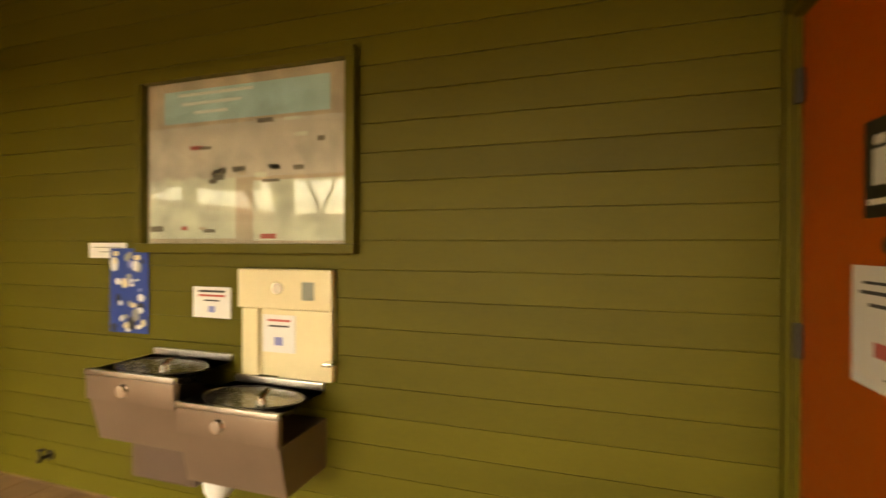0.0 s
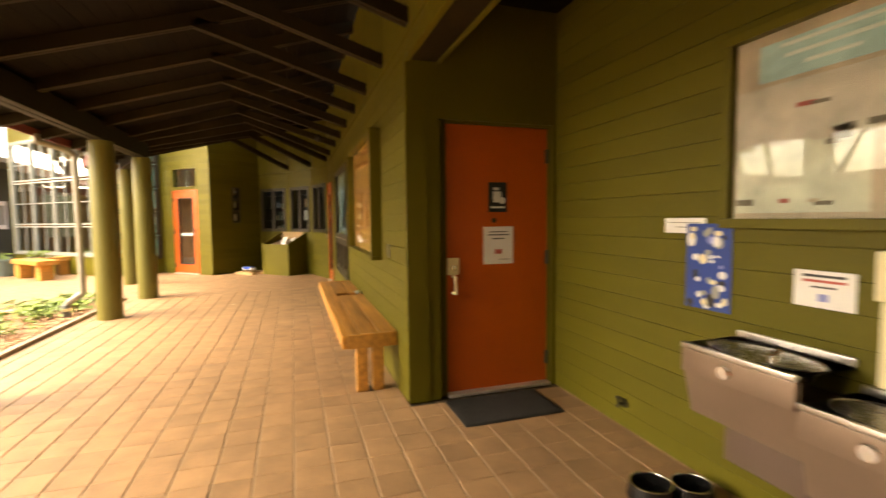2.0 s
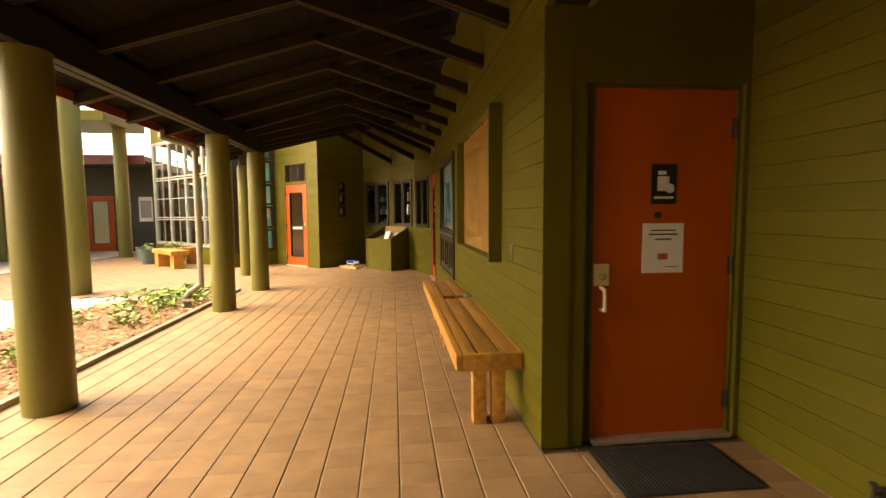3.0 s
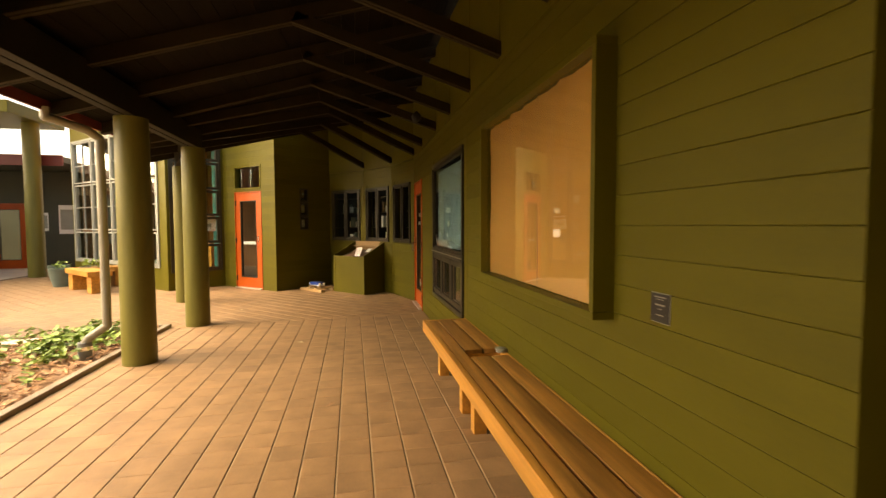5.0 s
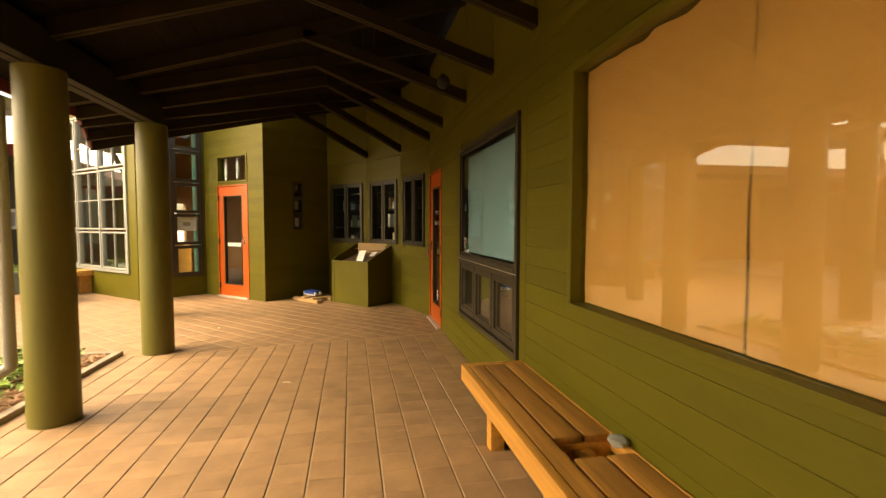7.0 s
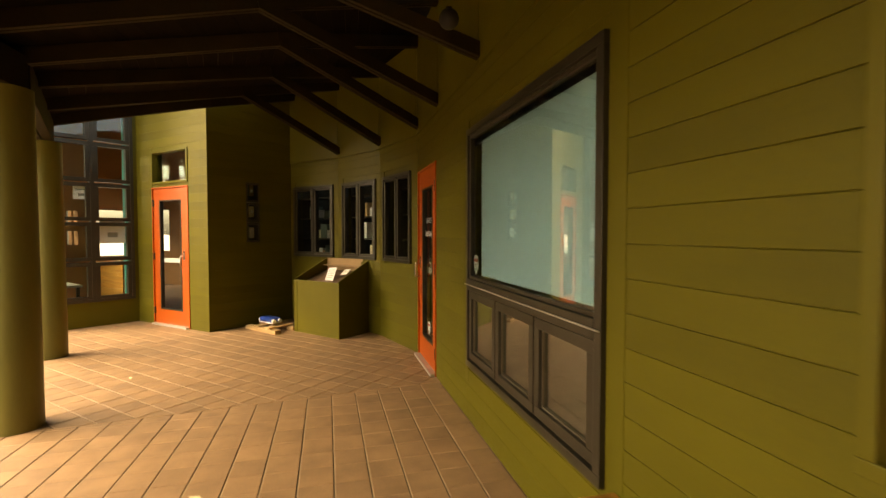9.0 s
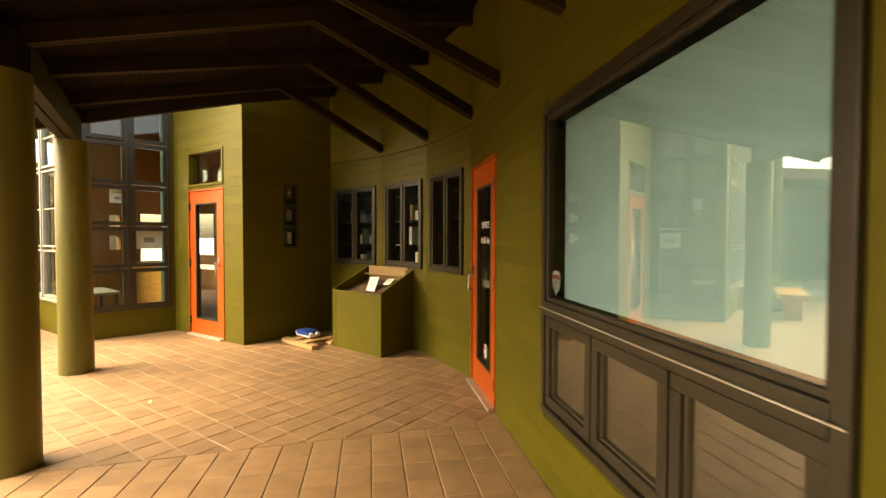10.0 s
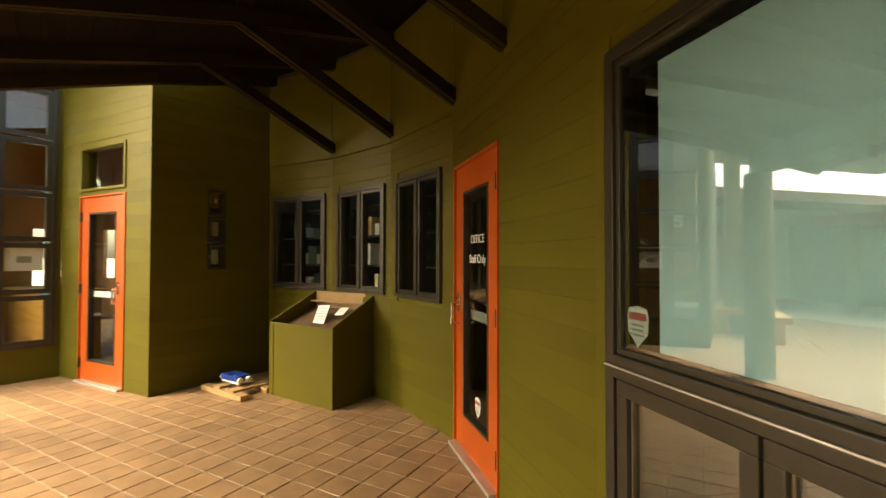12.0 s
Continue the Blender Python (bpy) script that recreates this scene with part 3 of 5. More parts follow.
rm = Matrix(((-1, 0, 0, 0), (0, 0, 1, 0), (0, 1, 0, 0), (0, 0, 0, 1)))


def facing(x, y, z):
    """Lettering that reads from in front of a wall whose x axis runs to the reader's left."""
    return Matrix.Translation((x, y, z)) @ rm


words("lettering", "OFFICE", 0.085, M_WHITE, office, facing(0.45, -0.024, 1.57)).data.name = "lettering"
words("lettering", "Staff Only", 0.085, M_WHITE, office, facing(0.45, -0.024, 1.43))
entry = door("door_2", WE, 0.45, 0.935, 2.15, "orange glazed entrance door with a wide lite, closed", (0.175, 0.735, 0.25, 1.95), hinge_near=False)
pull(entry, 0.13, 1.0)
boxpart("push_bar", M_WHITE, entry, (0.14, 0.82, -0.085, -0.057, 0.98, 1.05), 0.008, "bright panic bar behind the glass")
w = root("window_9", at_wall(WE, 0.45, 2.20), "square transom window above the entrance door", "window", kind="structure")
frame_part("window_frame", w, 0, 0.935, 0, 0.52, 0.035, -0.1, 0.014, M_OLIVE_PLAIN)
pane(w, 0.035, 0.90, 0.035, 0.485, -0.06)
rest_a = door("door_3", WL, 0.03, 0.905, 2.09, "orange restroom door with sign and notice, closed", None, deep=0.045)
bm = bmesh.new()
bx(bm, 0.936, 0.979, -0.158, -0.043, 0, 2.089, 0.002)
solid("trim", bm, M_OLIVE_PLAIN, "olive jamb board beside the restroom door", "trim", m=WL)
rest_b = door("door_4", WR, 0.295, 0.905, 2.09, "second orange restroom door facing the first, closed", None, hinge_near=False, deep=0.03)


def notice(name, W, s0, s1, z0, z1, label, lines, cat="notice", y=0.004, base=None):
    """A flat sheet with printed lines as plain bars: (x0, x1, z, height, ink) in shares of the sheet."""
    n = root(name, at_wall(W, s0, z0) @ Matrix.Translation((0, y, 0)), label, cat)
    wd, ht = s1 - s0, z1 - z0
    boxpart("sheet", base or M_PAPER, n, (0, wd, -0.001, 0.0015, 0, ht), 0)
    for a, b, z, h, ink in lines:
        boxpart("print", ink, n, (a * wd, b * wd, 0.0016, 0.0022, (z - h / 2) * ht, (z + h / 2) * ht), 0)
    return n


def restroom_fittings(W, mirror, deep):
    """Sign, notice and lockset, placed from the jamb that the back wall touches."""
    def sx(a):
        return (a if not mirror else 1.23 - a)
    for a, b, fn in ((0.41, 0.565, "sign"), (0.355, 0.61, "note")):
        s0, s1 = sorted((sx(a), sx(b)))
        if fn == "sign":
            n = notice("restroom_sign", W, s0, s1, 1.41, 1.64, "black plastic restroom sign with white figures on an orange door", [(0.12, 0.88, 0.16, 0.06, M_WHITE)], "sign", -0.004 - deep, M_BLACK)
            bm = bmesh.new()
            wd = s1 - s0
            for cx, wide in ((0.66, 0.05), (0.50, 0.06)):
                bx(bm, wd * cx - wide * 0.3, wd * cx + wide * 0.3, 0.002, 0.003, 0.075, 0.16, 0)
                cyl(bm, (wd * cx, 0.002, 0.18), (wd * cx, 0.003, 0.18), 0.013, seg=14)
            cyl(bm, (wd * 0.26, 0.002, 0.09), (wd * 0.26, 0.003, 0.09), 0.028, seg=18)
            bx(bm, wd * 0.3, wd * 0.36, 0.002, 0.003, 0.09, 0.16, 0)
            part("pictogram", bm, M_WHITE, n)
        else:
            notice("paper_notice", W, s0, s1, 1.005, 1.297, "white printed notice taped to an orange door",
                   [(0.2, 0.8, 0.86, 0.025, M_INK), (0.15, 0.85, 0.78, 0.03, M_INK), (0.3, 0.7, 0.68, 0.03, M_INK), (0.38, 0.62, 0.33, 0.12, M_REDINK), (0.12, 0.45, 0.12, 0.015, M_INK)], y=-0.005 - deep)


restroom_fittings(WL, False, 0.045)
restroom_fittings(WR, True, 0.03)
for d, x in ((rest_a, 0.83), (rest_b, 0.075)):
    bm = bmesh.new()
    bx(bm, x - 0.048, x + 0.048, -0.008, 0.004, 0.935, 1.065, 0.006)
    part("lock_plate", bm, M_CREAM, d, "pale lock plate")
    bm = bmesh.new()
    cyl(bm, (x, 0.0, 0.99), (x, 0.022, 0.99), 0.019, seg=18)
    part("cylinder", bm, M_CHROME, d)
    bm = bmesh.new()
    tube(bm, [(x, -0.008, 0.925), (x, 0.05, 0.92), (x, 0.055, 0.80), (x, -0.008, 0.795)], 0.011)
    part("pull_handle", bm, M_CREAM, d, "pale curved pull", True)
    bm = bmesh.new()
    cyl(bm, (0.49 if d is rest_a else 0.42, -0.008, 1.345), (0.49 if d is rest_a else 0.42, 0.004, 1.345), 0.02, seg=18)
    part("viewer", bm, M_BRONZE, d)

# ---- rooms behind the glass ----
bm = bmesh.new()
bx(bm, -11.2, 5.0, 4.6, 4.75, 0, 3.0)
# not a room wall: unseen, closes the walk's east end to block light
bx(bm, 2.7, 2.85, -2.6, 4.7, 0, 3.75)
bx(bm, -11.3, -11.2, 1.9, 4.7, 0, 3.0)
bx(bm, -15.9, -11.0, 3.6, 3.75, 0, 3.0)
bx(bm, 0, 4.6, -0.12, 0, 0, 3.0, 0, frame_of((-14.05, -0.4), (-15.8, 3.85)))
solid("wall_rooms_walk_end", bm, M_DARKROOM, "dark-coloured room walls behind the glass, and an unseen wall added to block light from the east", "wall")
LB = [(-14.3, -0.3), (-18.6, -0.9), (-20.6, -5.0), (-16.75, -7.05)]
wins = {1: [(0.3, 1.0, 0.95, 2.1), (2.1, 2.9, 0.95, 2.1)], 2: [(0.6, 2.3, 0.9, 2.3), (2.85, 3.9, 0.6, 2.05)]}
for k in range(3):
    wall("wall_lobby_%d" % (k + 1), LB[k + 1], LB[k], 4.6, wins.get(k, []), "orange-brown lobby wall with bright windows", 0.1, False, M_LOBBY)
bm = bmesh.new()
slab(bm, [Vector((p[0], p[1], 4.61)) for p in [(-12.5, -1.1), (-12.45, -1.75), (-12.8, -3.95), (-16.2, -7.7), LB[2], LB[1], LB[0], (-13.2, 0.4)]], 0.1)
solid("ceiling_lobby", bm, M_LOBBY, "lobby ceiling running out as a deep overhang", "ceiling")
wall("partition", (-15.0, -5.1), (-16.27, -4.386), 3.3, [(0.9, 1.1, 1.22, 1.48), (0.9, 1.1, 1.64, 1.86)], "orange-brown partition with two small openings inside the lobby", 0.1, False, M_LOBBY)
bm = bmesh.new()
bx(bm, 0.052, 0.085, -0.42, -0.125, 0.385, 4.08, 0.004)
solid("trim", bm, M_TEAL, "teal painted reveal inside the lobby glazing", "trim", m=WG)

# ---- far side of the courtyard ----
WF, wall_f = wall("wall_far", (-20.1, -8.0), (-20.1, -20.0), 3.4, [(2.35, 3.4, 0, 2.15)], "dark green far wall across the courtyard", 0.2, False, M_SLATE)
fard = door("door_5", WF, 2.35, 1.05, 2.15, "distant red glazed door across the courtyard", (0.2, 0.8, 0.3, 1.95))
bm = bmesh.new()
bx(bm, -20.6, -17.6, -20.0, -7.9, 3.2, 3.36, 0.01)
solid("far_roof", bm, M_SLATE, "low dark roof of the far wing", "roof")
bm = bmesh.new()
bx(bm, -17.6, -17.56, -20.0, -7.9, 3.1, 3.4, 0.005)
solid("far_fascia", bm, M_RED, "red fascia of the far wing", "fascia")
bm = bmesh.new()
bx(bm, -18.2, -15.9, -15.5, -8.15, 4.2, 4.5, 0.01)
solid("canopy", bm, M_OLIVE_PLAIN, "high canopy on tall posts beyond the courtyard", "canopy")

# south wing that closes the courtyard, and an unseen east block added against light
bm = bmesh.new()
bx(bm, -20.0, 9.0, -14.2, -14.0, 0, 2.6)
# unseen tall wall, added to cut the sky light from the south-east
bx(bm, 2.9, 3.1, -14.0, -2.7, 0, 6.4)
bx(bm, -22.2, -22.0, -20, -7.5, 0, 3.2)
solid("wall_south_wing_east_block", bm, M_WING, "pale olive-grey wall of the wings, with an unseen tall east wall added to block light", "wall")
bm = bmesh.new()
bx(bm, -17.5, 9.0, -15.5, -11.4, 2.4, 2.6, 0.01)
# roof of the added east block, out of view
bx(bm, 2.6, 6.0, -14.0, -2.75, 6.4, 6.6, 0.01)
solid("wing_roof", bm, M_SLATE, "low dark roof of the opposite wing and of the added unseen east block", "roof")
bm = bmesh.new()
bx(bm, -17.5, 9.0, -11.4, -11.36, 2.36, 2.62, 0.004)
solid("wing_fascia", bm, M_RED, "red fascia of the opposite wing", "fascia")
for x in (-16.5, -13.0, -9.5, -6.0, -2.5, 1.0):
    post(x, -11.7, 2.4, 0.155, "round olive post of the opposite wing")
bm = bmesh.new()
bmesh.ops.create_grid(bm, x_segments=30, y_segments=8, size=0.5, matrix=Matrix.Translation((-5.5, -8.9, 0.0)) @ Matrix.Diagonal((9.0, 2.6, 1, 1)))
for v in bm.verts:
    v.co.z += 0.03 * noise.noise(v.co * 1.7)
    v.co.y += 0.25 * math.sin(v.co.x * 0.7)
solid("lawn", bm, M_GRASS, "strip of green lawn in the courtyard", "lawn", smooth=True)


def tree(x, y, h, seed):
    r = random.Random(seed)
    t = root("tree", pose(x, y, -0.05), "slender tree with sparse yellow-green leaves behind the wing", "tree", "courtyard trees")
    bm = bmesh.new()
    lv, lf = [], []

    def limb(p, d, length, rad, depth):
        q = p + d * length
        cyl(bm, p, q, rad, rad * 0.62, 8, False)
        if depth == 0:
            for _ in range(34):
                c = q + Vector((r.gauss(0, 0.35), r.gauss(0, 0.35), r.gauss(0, 0.3)))
                e = Euler((r.uniform(0, 6), r.uniform(0, 6), r.uniform(0, 6))).to_matrix()
                s = r.uniform(0.03, 0.07)
                o = len(lv)
                lv.extend(tuple(c + e @ (Vector(k) * s)) for k in ((-1.2, 0, 0), (0, -0.6, 0.1), (1.3, 0, 0), (0, 0.6, 0.1)))
                lf.append((o, o + 1, o + 2, o + 3))
            return
        for _ in range(r.randint(2, 3)):
            nd = (d + Vector((r.gauss(0, 0.5), r.gauss(0, 0.5), r.gauss(0.1, 0.25)))).normalized()
            limb(q, nd, length * r.uniform(0.6, 0.8), rad * 0.6, depth - 1)

    limb(Vector((0, 0, 0)), Vector((0.05, 0.02, 1)).normalized(), h * 0.36, h * 0.022, 4)
    part("trunk", bm, M_BARK, t, "", True)
    me = bpy.data.meshes.new("crown")
    me.from_pydata(lv, [], lf)
    me.materials.append(M_LEAF)
    c = new("crown", me)
    c.parent = t


for k, (x, y, h) in enumerate(((-16.2, -17.0, 9.0), (-18.6, -18.0, 10.0), (-13.2, -16.6, 8.5), (-10.2, -17.2, 9.5), (-6.5, -16.8, 8.0), (-2.0, -17.5, 9.0), (2.5, -9.0, 7.0))):
    tree(x, y, h, k + 20)

# ---- bench along the wall ----


def plank(parent, name, x0, x1, y0, y1, z0, z1, label="", material=None):
    return boxpart(name, material or M_BENCH, parent, (x0, x1, y0, y1, z0, z1), 0.004, label, True)


bench = root("bench", pose(-3.86, 0.757, 0), "long varnished redwood plank bench fixed along the olive wall", "bench")
LB_ = 3.29
plank(bench, "seat_plank", -LB_ + 0.045, -0.045, 0.046, 0.137, 0.425, 0.46, "", M_BENCH_TOP)
for y0, y1 in ((0.151, 0.285), (0.299, 0.424)):
    plank(bench, "seat_plank", -1.965, -0.045, y0, y1, 0.425, 0.46, "", M_BENCH_TOP)
    plank(bench, "seat_plank", -LB_ + 0.045, -2.15, y0, y1, 0.425, 0.46, "", M_BENCH_TOP)
plank(bench, "front_apron", -LB_, 0, 0, 0.042, 0.355, 0.463)
plank(bench, "end_apron", -0.042, 0, 0.045, 0.435, 0.352, 0.462)
plank(bench, "end_apron", -LB_, -LB_ + 0.042, 0.045, 0.435, 0.352, 0.462)
plank(bench, "cross_bearer", -2.0, -1.955, 0.045, 0.43, 0.33, 0.424)
plank(bench, "cross_bearer", -2.19, -2.145, 0.045, 0.43, 0.33, 0.424)
plank(bench, "wall_batten", -LB_ + 0.045, -0.045, 0.428, 0.437, 0.38, 0.462)
for x in (-0.05, -1.78, -2.12, -3.0):
    for y in (0.11, 0.235):
        leg = plank(bench, "leg", x - 0.045, x + 0.045, y, y + 0.088, 0, 0.40)
    bm = bmesh.new()
    bx(bm, x - 0.05, x + 0.05, 0.20, 0.233, 0.0, 0.012, 0.002)
    part("floor_bracket", bm, M_BLACK, bench)
bm = bmesh.new()
bmesh.ops.create_icosphere(bm, subdivisions=3, radius=0.05)
for v in bm.verts:
    v.co *= 0.75 + 0.6 * abs(noise.noise(v.co * 22))
    v.co.z *= 0.5
ob = solid("crumpled_wrapper", bm, M_GREYFRAME, "crumpled clear plastic wrapper lying at the gap in the bench", "litter", "", False, pose(-5.90, 1.155, 0.478))

# ---- mat, plaque, bowls ----
bm = bmesh.new()
bx(bm, 0, 0.44, 0, 0.74, 0, 0.010, 0.004)
doormat = root("door_mat", pose(-3.445, 1.455, 0.001), "black ribbed rubber mat on the pavers at the restroom door", "mat")
part("base", bm, M_RUBBER, doormat)
for i in range(36):
    boxpart("rib", M_RUBBER, doormat, (0.02, 0.42, 0.02 + i * 0.0195, 0.03 + i * 0.0195, 0.0095, 0.015), 0)
pl = root("wall_plaque", at_wall(WA, 0.655, 1.035) @ Matrix.Translation((0, 0.001, 0)), "small black plaque with pale border screwed to the olive wall", "plaque")
boxpart("border", M_GREYFRAME, pl, (0, 0.107, 0, 0.002, 0, 0.112), 0.0005)
boxpart("plate", M_BLACK, pl, (0.0025, 0.1045, 0.0018, 0.0035, 0.0025, 0.1095), 0)
for a, b, z, h in ((0.2, 0.8, 0.86, 0.03), (0.3, 0.7, 0.78, 0.02), (0.25, 0.75, 0.60, 0.05), (0.38, 0.62, 0.46, 0.02), (0.3, 0.7, 0.26, 0.03)):
    boxpart("print", M_GREYFRAME, pl, (a * 0.107, b * 0.107, 0.0035, 0.0041, (z - h / 2) * 0.112, (z + h / 2) * 0.112), 0)


def lathe(bm, profile, seg=36, m=None, cap=True):
    rings = []
    for r, z in profile:
        rings.append([bm.verts.new((r * math.cos(2 * math.pi * i / seg), r * math.sin(2 * math.pi * i / seg), z)) for i in range(seg)])
    for a, b in zip(rings, rings[1:]):
        for i in range(seg):
            bm.faces.new((a[i], a[(i + 1) % seg], b[(i + 1) % seg], b[i]))
    if cap:
        bm.faces.new(rings[0][::-1])
        bm.faces.new(rings[-1])
    if m is not None:
        bmesh.ops.transform(bm, matrix=m, verts=bm.verts)


b = root("pet_bowl", pose(0, 0, 0.002), "double black pet bowl with shiny steel rims on the pavers", "bowl")
for x, y, r, h in ((-2.02, 2.04, 0.105, 0.07), (-1.945, 2.215, 0.098, 0.075)):
    m = Matrix.Translation((x, y, 0))
    bm = bmesh.new()
    lathe(bm, [(r * 1.05, 0), (r, h * 0.6), (r * 0.94, h), (r * 0.86, h), (r * 0.78, h * 0.35), (0.01, h * 0.3)])
    part("bowl_body", bm, M_ENAMEL, b, "", True, m)
    bm = bmesh.new()
    lathe(bm, [(r * 0.93, h), (r * 0.935, h + 0.004), (r * 0.89, h + 0.004), (r * 0.87, h * 0.97), (r * 0.93, h)], cap=False)
    part("rim", bm, M_CHROME, b, "bright steel rim", True, m)

# ---- drinking fountains ----
fx = root("drinking_fountain", pose(-1.40, BACK_Y, 0), "two-level steel and taupe drinking fountain with a bottle filler", "fountain")


def basin(x0, x1, top, skirt, ydeep, name):
    """One bowl: a steel deck with a sunk basin behind a taupe front, on a skirt."""
    y0 = -ydeep
    cx, cy, rx, ry = (x0 + x1) / 2, y0 / 2 - 0.015, (x1 - x0) * 0.45, ydeep * 0.40
    bm = bmesh.new()
    inner, outer = [], []
    for i in range(48):
        c, sn = math.cos(2 * math.pi * i / 48), math.sin(2 * math.pi * i / 48)
        inner.append(bm.verts.new((cx + rx * c, cy + ry * sn, top)))
        reach = min((x1 - cx if c > 0 else cx - x0) / max(abs(c), 1e-6), ((0 - cy) if sn > 0 else (cy - y0)) / max(abs(sn), 1e-6))
        outer.append(bm.verts.new((cx + reach * c, cy + reach * sn, top)))
    for i in range(48):
        bm.faces.new((inner[i], inner[(i + 1) % 48], outer[(i + 1) % 48], outer[i]))
    bmesh.ops.solidify(bm, geom=bm.faces[:], thickness=0.004)
    deck_ob = part(name + "_deck", bm, M_STEEL, fx, "brushed steel deck")
    bm = bmesh.new()
    prof = [(1.05, 0.001), (1.03, 0.006), (1.0, 0.002), (0.94, -0.02), (0.86, -0.055), (0.6, -0.078), (0.08, -0.084)]
    lathe(bm, prof, 48, Matrix.Translation((cx, cy, top)) @ Matrix.Diagonal((rx, ry, 1, 1)))
    part(name + "_bowl", bm, mat_bowl, deck_ob, "dark sunk steel bowl", True)
    bm = bmesh.new()
    cyl(bm, (cx, cy, top - 0.083), (cx, cy, top - 0.079), 0.025, seg=18)
    part(name + "_strainer", bm, M_CHROME, deck_ob, "chrome strainer", True)
    bm = bmesh.new()
    bx(bm, x0 + 0.01, x1 - 0.01, -0.02, 0.0, top, top + 0.035, 0.006)
    part(name + "_back_rim", bm, M_STEEL, fx)
    bm = bmesh.new()
    bx(bm, x0, x1, y0 - 0.012, y0 + 0.02, top - 0.125, top - 0.016, 0.008)
    part(name + "_front", bm, M_TAUPE, fx, "taupe front panel", True)
    bm = bmesh.new()
    bx(bm, x0, x1, y0 - 0.014, y0 + 0.01, top - 0.017, top + 0.008, 0.006)
    part(name + "_lip", bm, M_STEEL, fx, "rounded steel lip", True)
    bm = bmesh.new()
    quad = [(y0 + 0.004, top - 0.126), (0, top - 0.126), (0, skirt), (y0 + 0.05, skirt)]
    for face in (x0 + 0.004, x1 - 0.004):
        bm.faces.new([bm.verts.new((face, y, z)) for y, z in quad])
    for (ya, za), (yb, zb) in zip(quad, quad[1:] + quad[:1]):
        bm.faces.new([bm.verts.new(p) for p in ((x0 + 0.004, ya, za), (x1 - 0.004, ya, za), (x1 - 0.004, yb, zb), (x0 + 0.004, yb, zb))])
    bmesh.ops.remove_doubles(bm, verts=bm.verts, dist=0.0005)
    part(name + "_skirt", bm, M_TAUPE, fx)
    bm = bmesh.new()
    cyl(bm, ((x0 + x1) / 2 - 0.03, y0 - 0.012, top - 0.07), ((x0 + x1) / 2 - 0.03, y0 - 0.024, top - 0.07), 0.032, 0.026, 24)
    part(name + "_push_button", bm, M_CHROME, fx, "round push button", True)
    bm = bmesh.new()
    bxp = x0 + (x1 - x0) * 0.72
    cyl(bm, (bxp, y0 + 0.07, top), (bxp, y0 + 0.07, top + 0.035), 0.022, 0.018, 18)
    cyl(bm, (bxp, y0 + 0.07, top + 0.035), (bxp + 0.01, y0 + 0.10, top + 0.062), 0.014, 0.012, 14)
    part(name + "_bubbler", bm, M_CHROME, fx, "chrome bubbler", True)


mat_bowl = mat("dark_steel_bowl", (0.32, 0.30, 0.27), 0.25, 0.25, 6, 60, 0.05, metal=0.9)
basin(-0.505, -0.004, 0.79, 0.47, 0.33, "upper")
basin(0.004, 0.50, 0.70, 0.36, 0.33, "lower")
bm = bmesh.new()
bx(bm, -0.36, 0.0, -0.24, 0, 0.30, 0.469, 0.006)
part("chiller_box", bm, mat("dark_taupe", (0.11, 0.07, 0.05), 0.45, 0.1, 4, 60, 0.03), fx, "dark lower housing")
bm = bmesh.new()
bx(bm, 0.05, 0.545, -0.045, 0, 1.055, 1.235, 0.008)
part("filler_head", bm, M_CREAM, fx, "cream bottle filler head")
bm = bmesh.new()
bx(bm, 0.07, 0.16, -0.04, 0, 0.745, 1.054, 0.006)
bx(bm, 0.27, 0.545, -0.04, 0, 0.745, 1.054, 0.006)
bx(bm, 0.16, 0.27, -0.015, 0, 0.745, 1.054)
part("filler_back", bm, M_CREAM, fx, "cream alcove panel")
bm = bmesh.new()
cyl(bm, (0.27, -0.045, 1.15), (0.27, -0.053, 1.15), 0.03, 0.026, 24)
part("sensor", bm, M_CHROME, fx)
boxpart("display", mat("grey_display", (0.22, 0.24, 0.2), 0.3, 0.1, 5, 60, 0), fx, (0.40, 0.46, -0.047, -0.044, 1.10, 1.18), 0.001)
bm = bmesh.new()
bx(bm, 0.535, 0.575, -0.10, -0.03, 0.83, 0.845, 0.004)
part("side_tap", bm, M_CHROME, fx)
bm = bmesh.new()
lathe(bm, [(0.05, 0.0), (0.065, 0.03), (0.068, 0.09), (0.05, 0.115), (0.02, 0.12)], 24, Matrix.Translation((0.06, -0.16, 0.245)))
part("drain_cover", bm, M_WHITE, fx, "white plastic drain cover", True)
notice("paper_notice", WB, 1.845, 2.02, 0.86, 1.03, "small white notice on the bottle filler", [(0.15, 0.85, 0.85, 0.06, M_REDINK), (0.2, 0.8, 0.7, 0.05, M_INK), (0.38, 0.62, 0.3, 0.22, M_BLUEINK)], y=0.043)
notice("paper_notice", WB, 2.235, 2.463, 0.99, 1.14, "small white printed notice on the olive wall", [(0.15, 0.85, 0.86, 0.07, M_INK), (0.15, 0.85, 0.72, 0.07, M_REDINK), (0.3, 0.7, 0.56, 0.05, M_INK), (0.42, 0.58, 0.28, 0.2, M_BLUEINK)])
notice("name_card", WB, 2.91, 3.176, 1.273, 1.354, "blank white card on the olive wall above a calendar", [(0.1, 0.9, 0.7, 0.06, M_GREYFRAME), (0.1, 0.7, 0.4, 0.06, M_GREYFRAME)], "card")

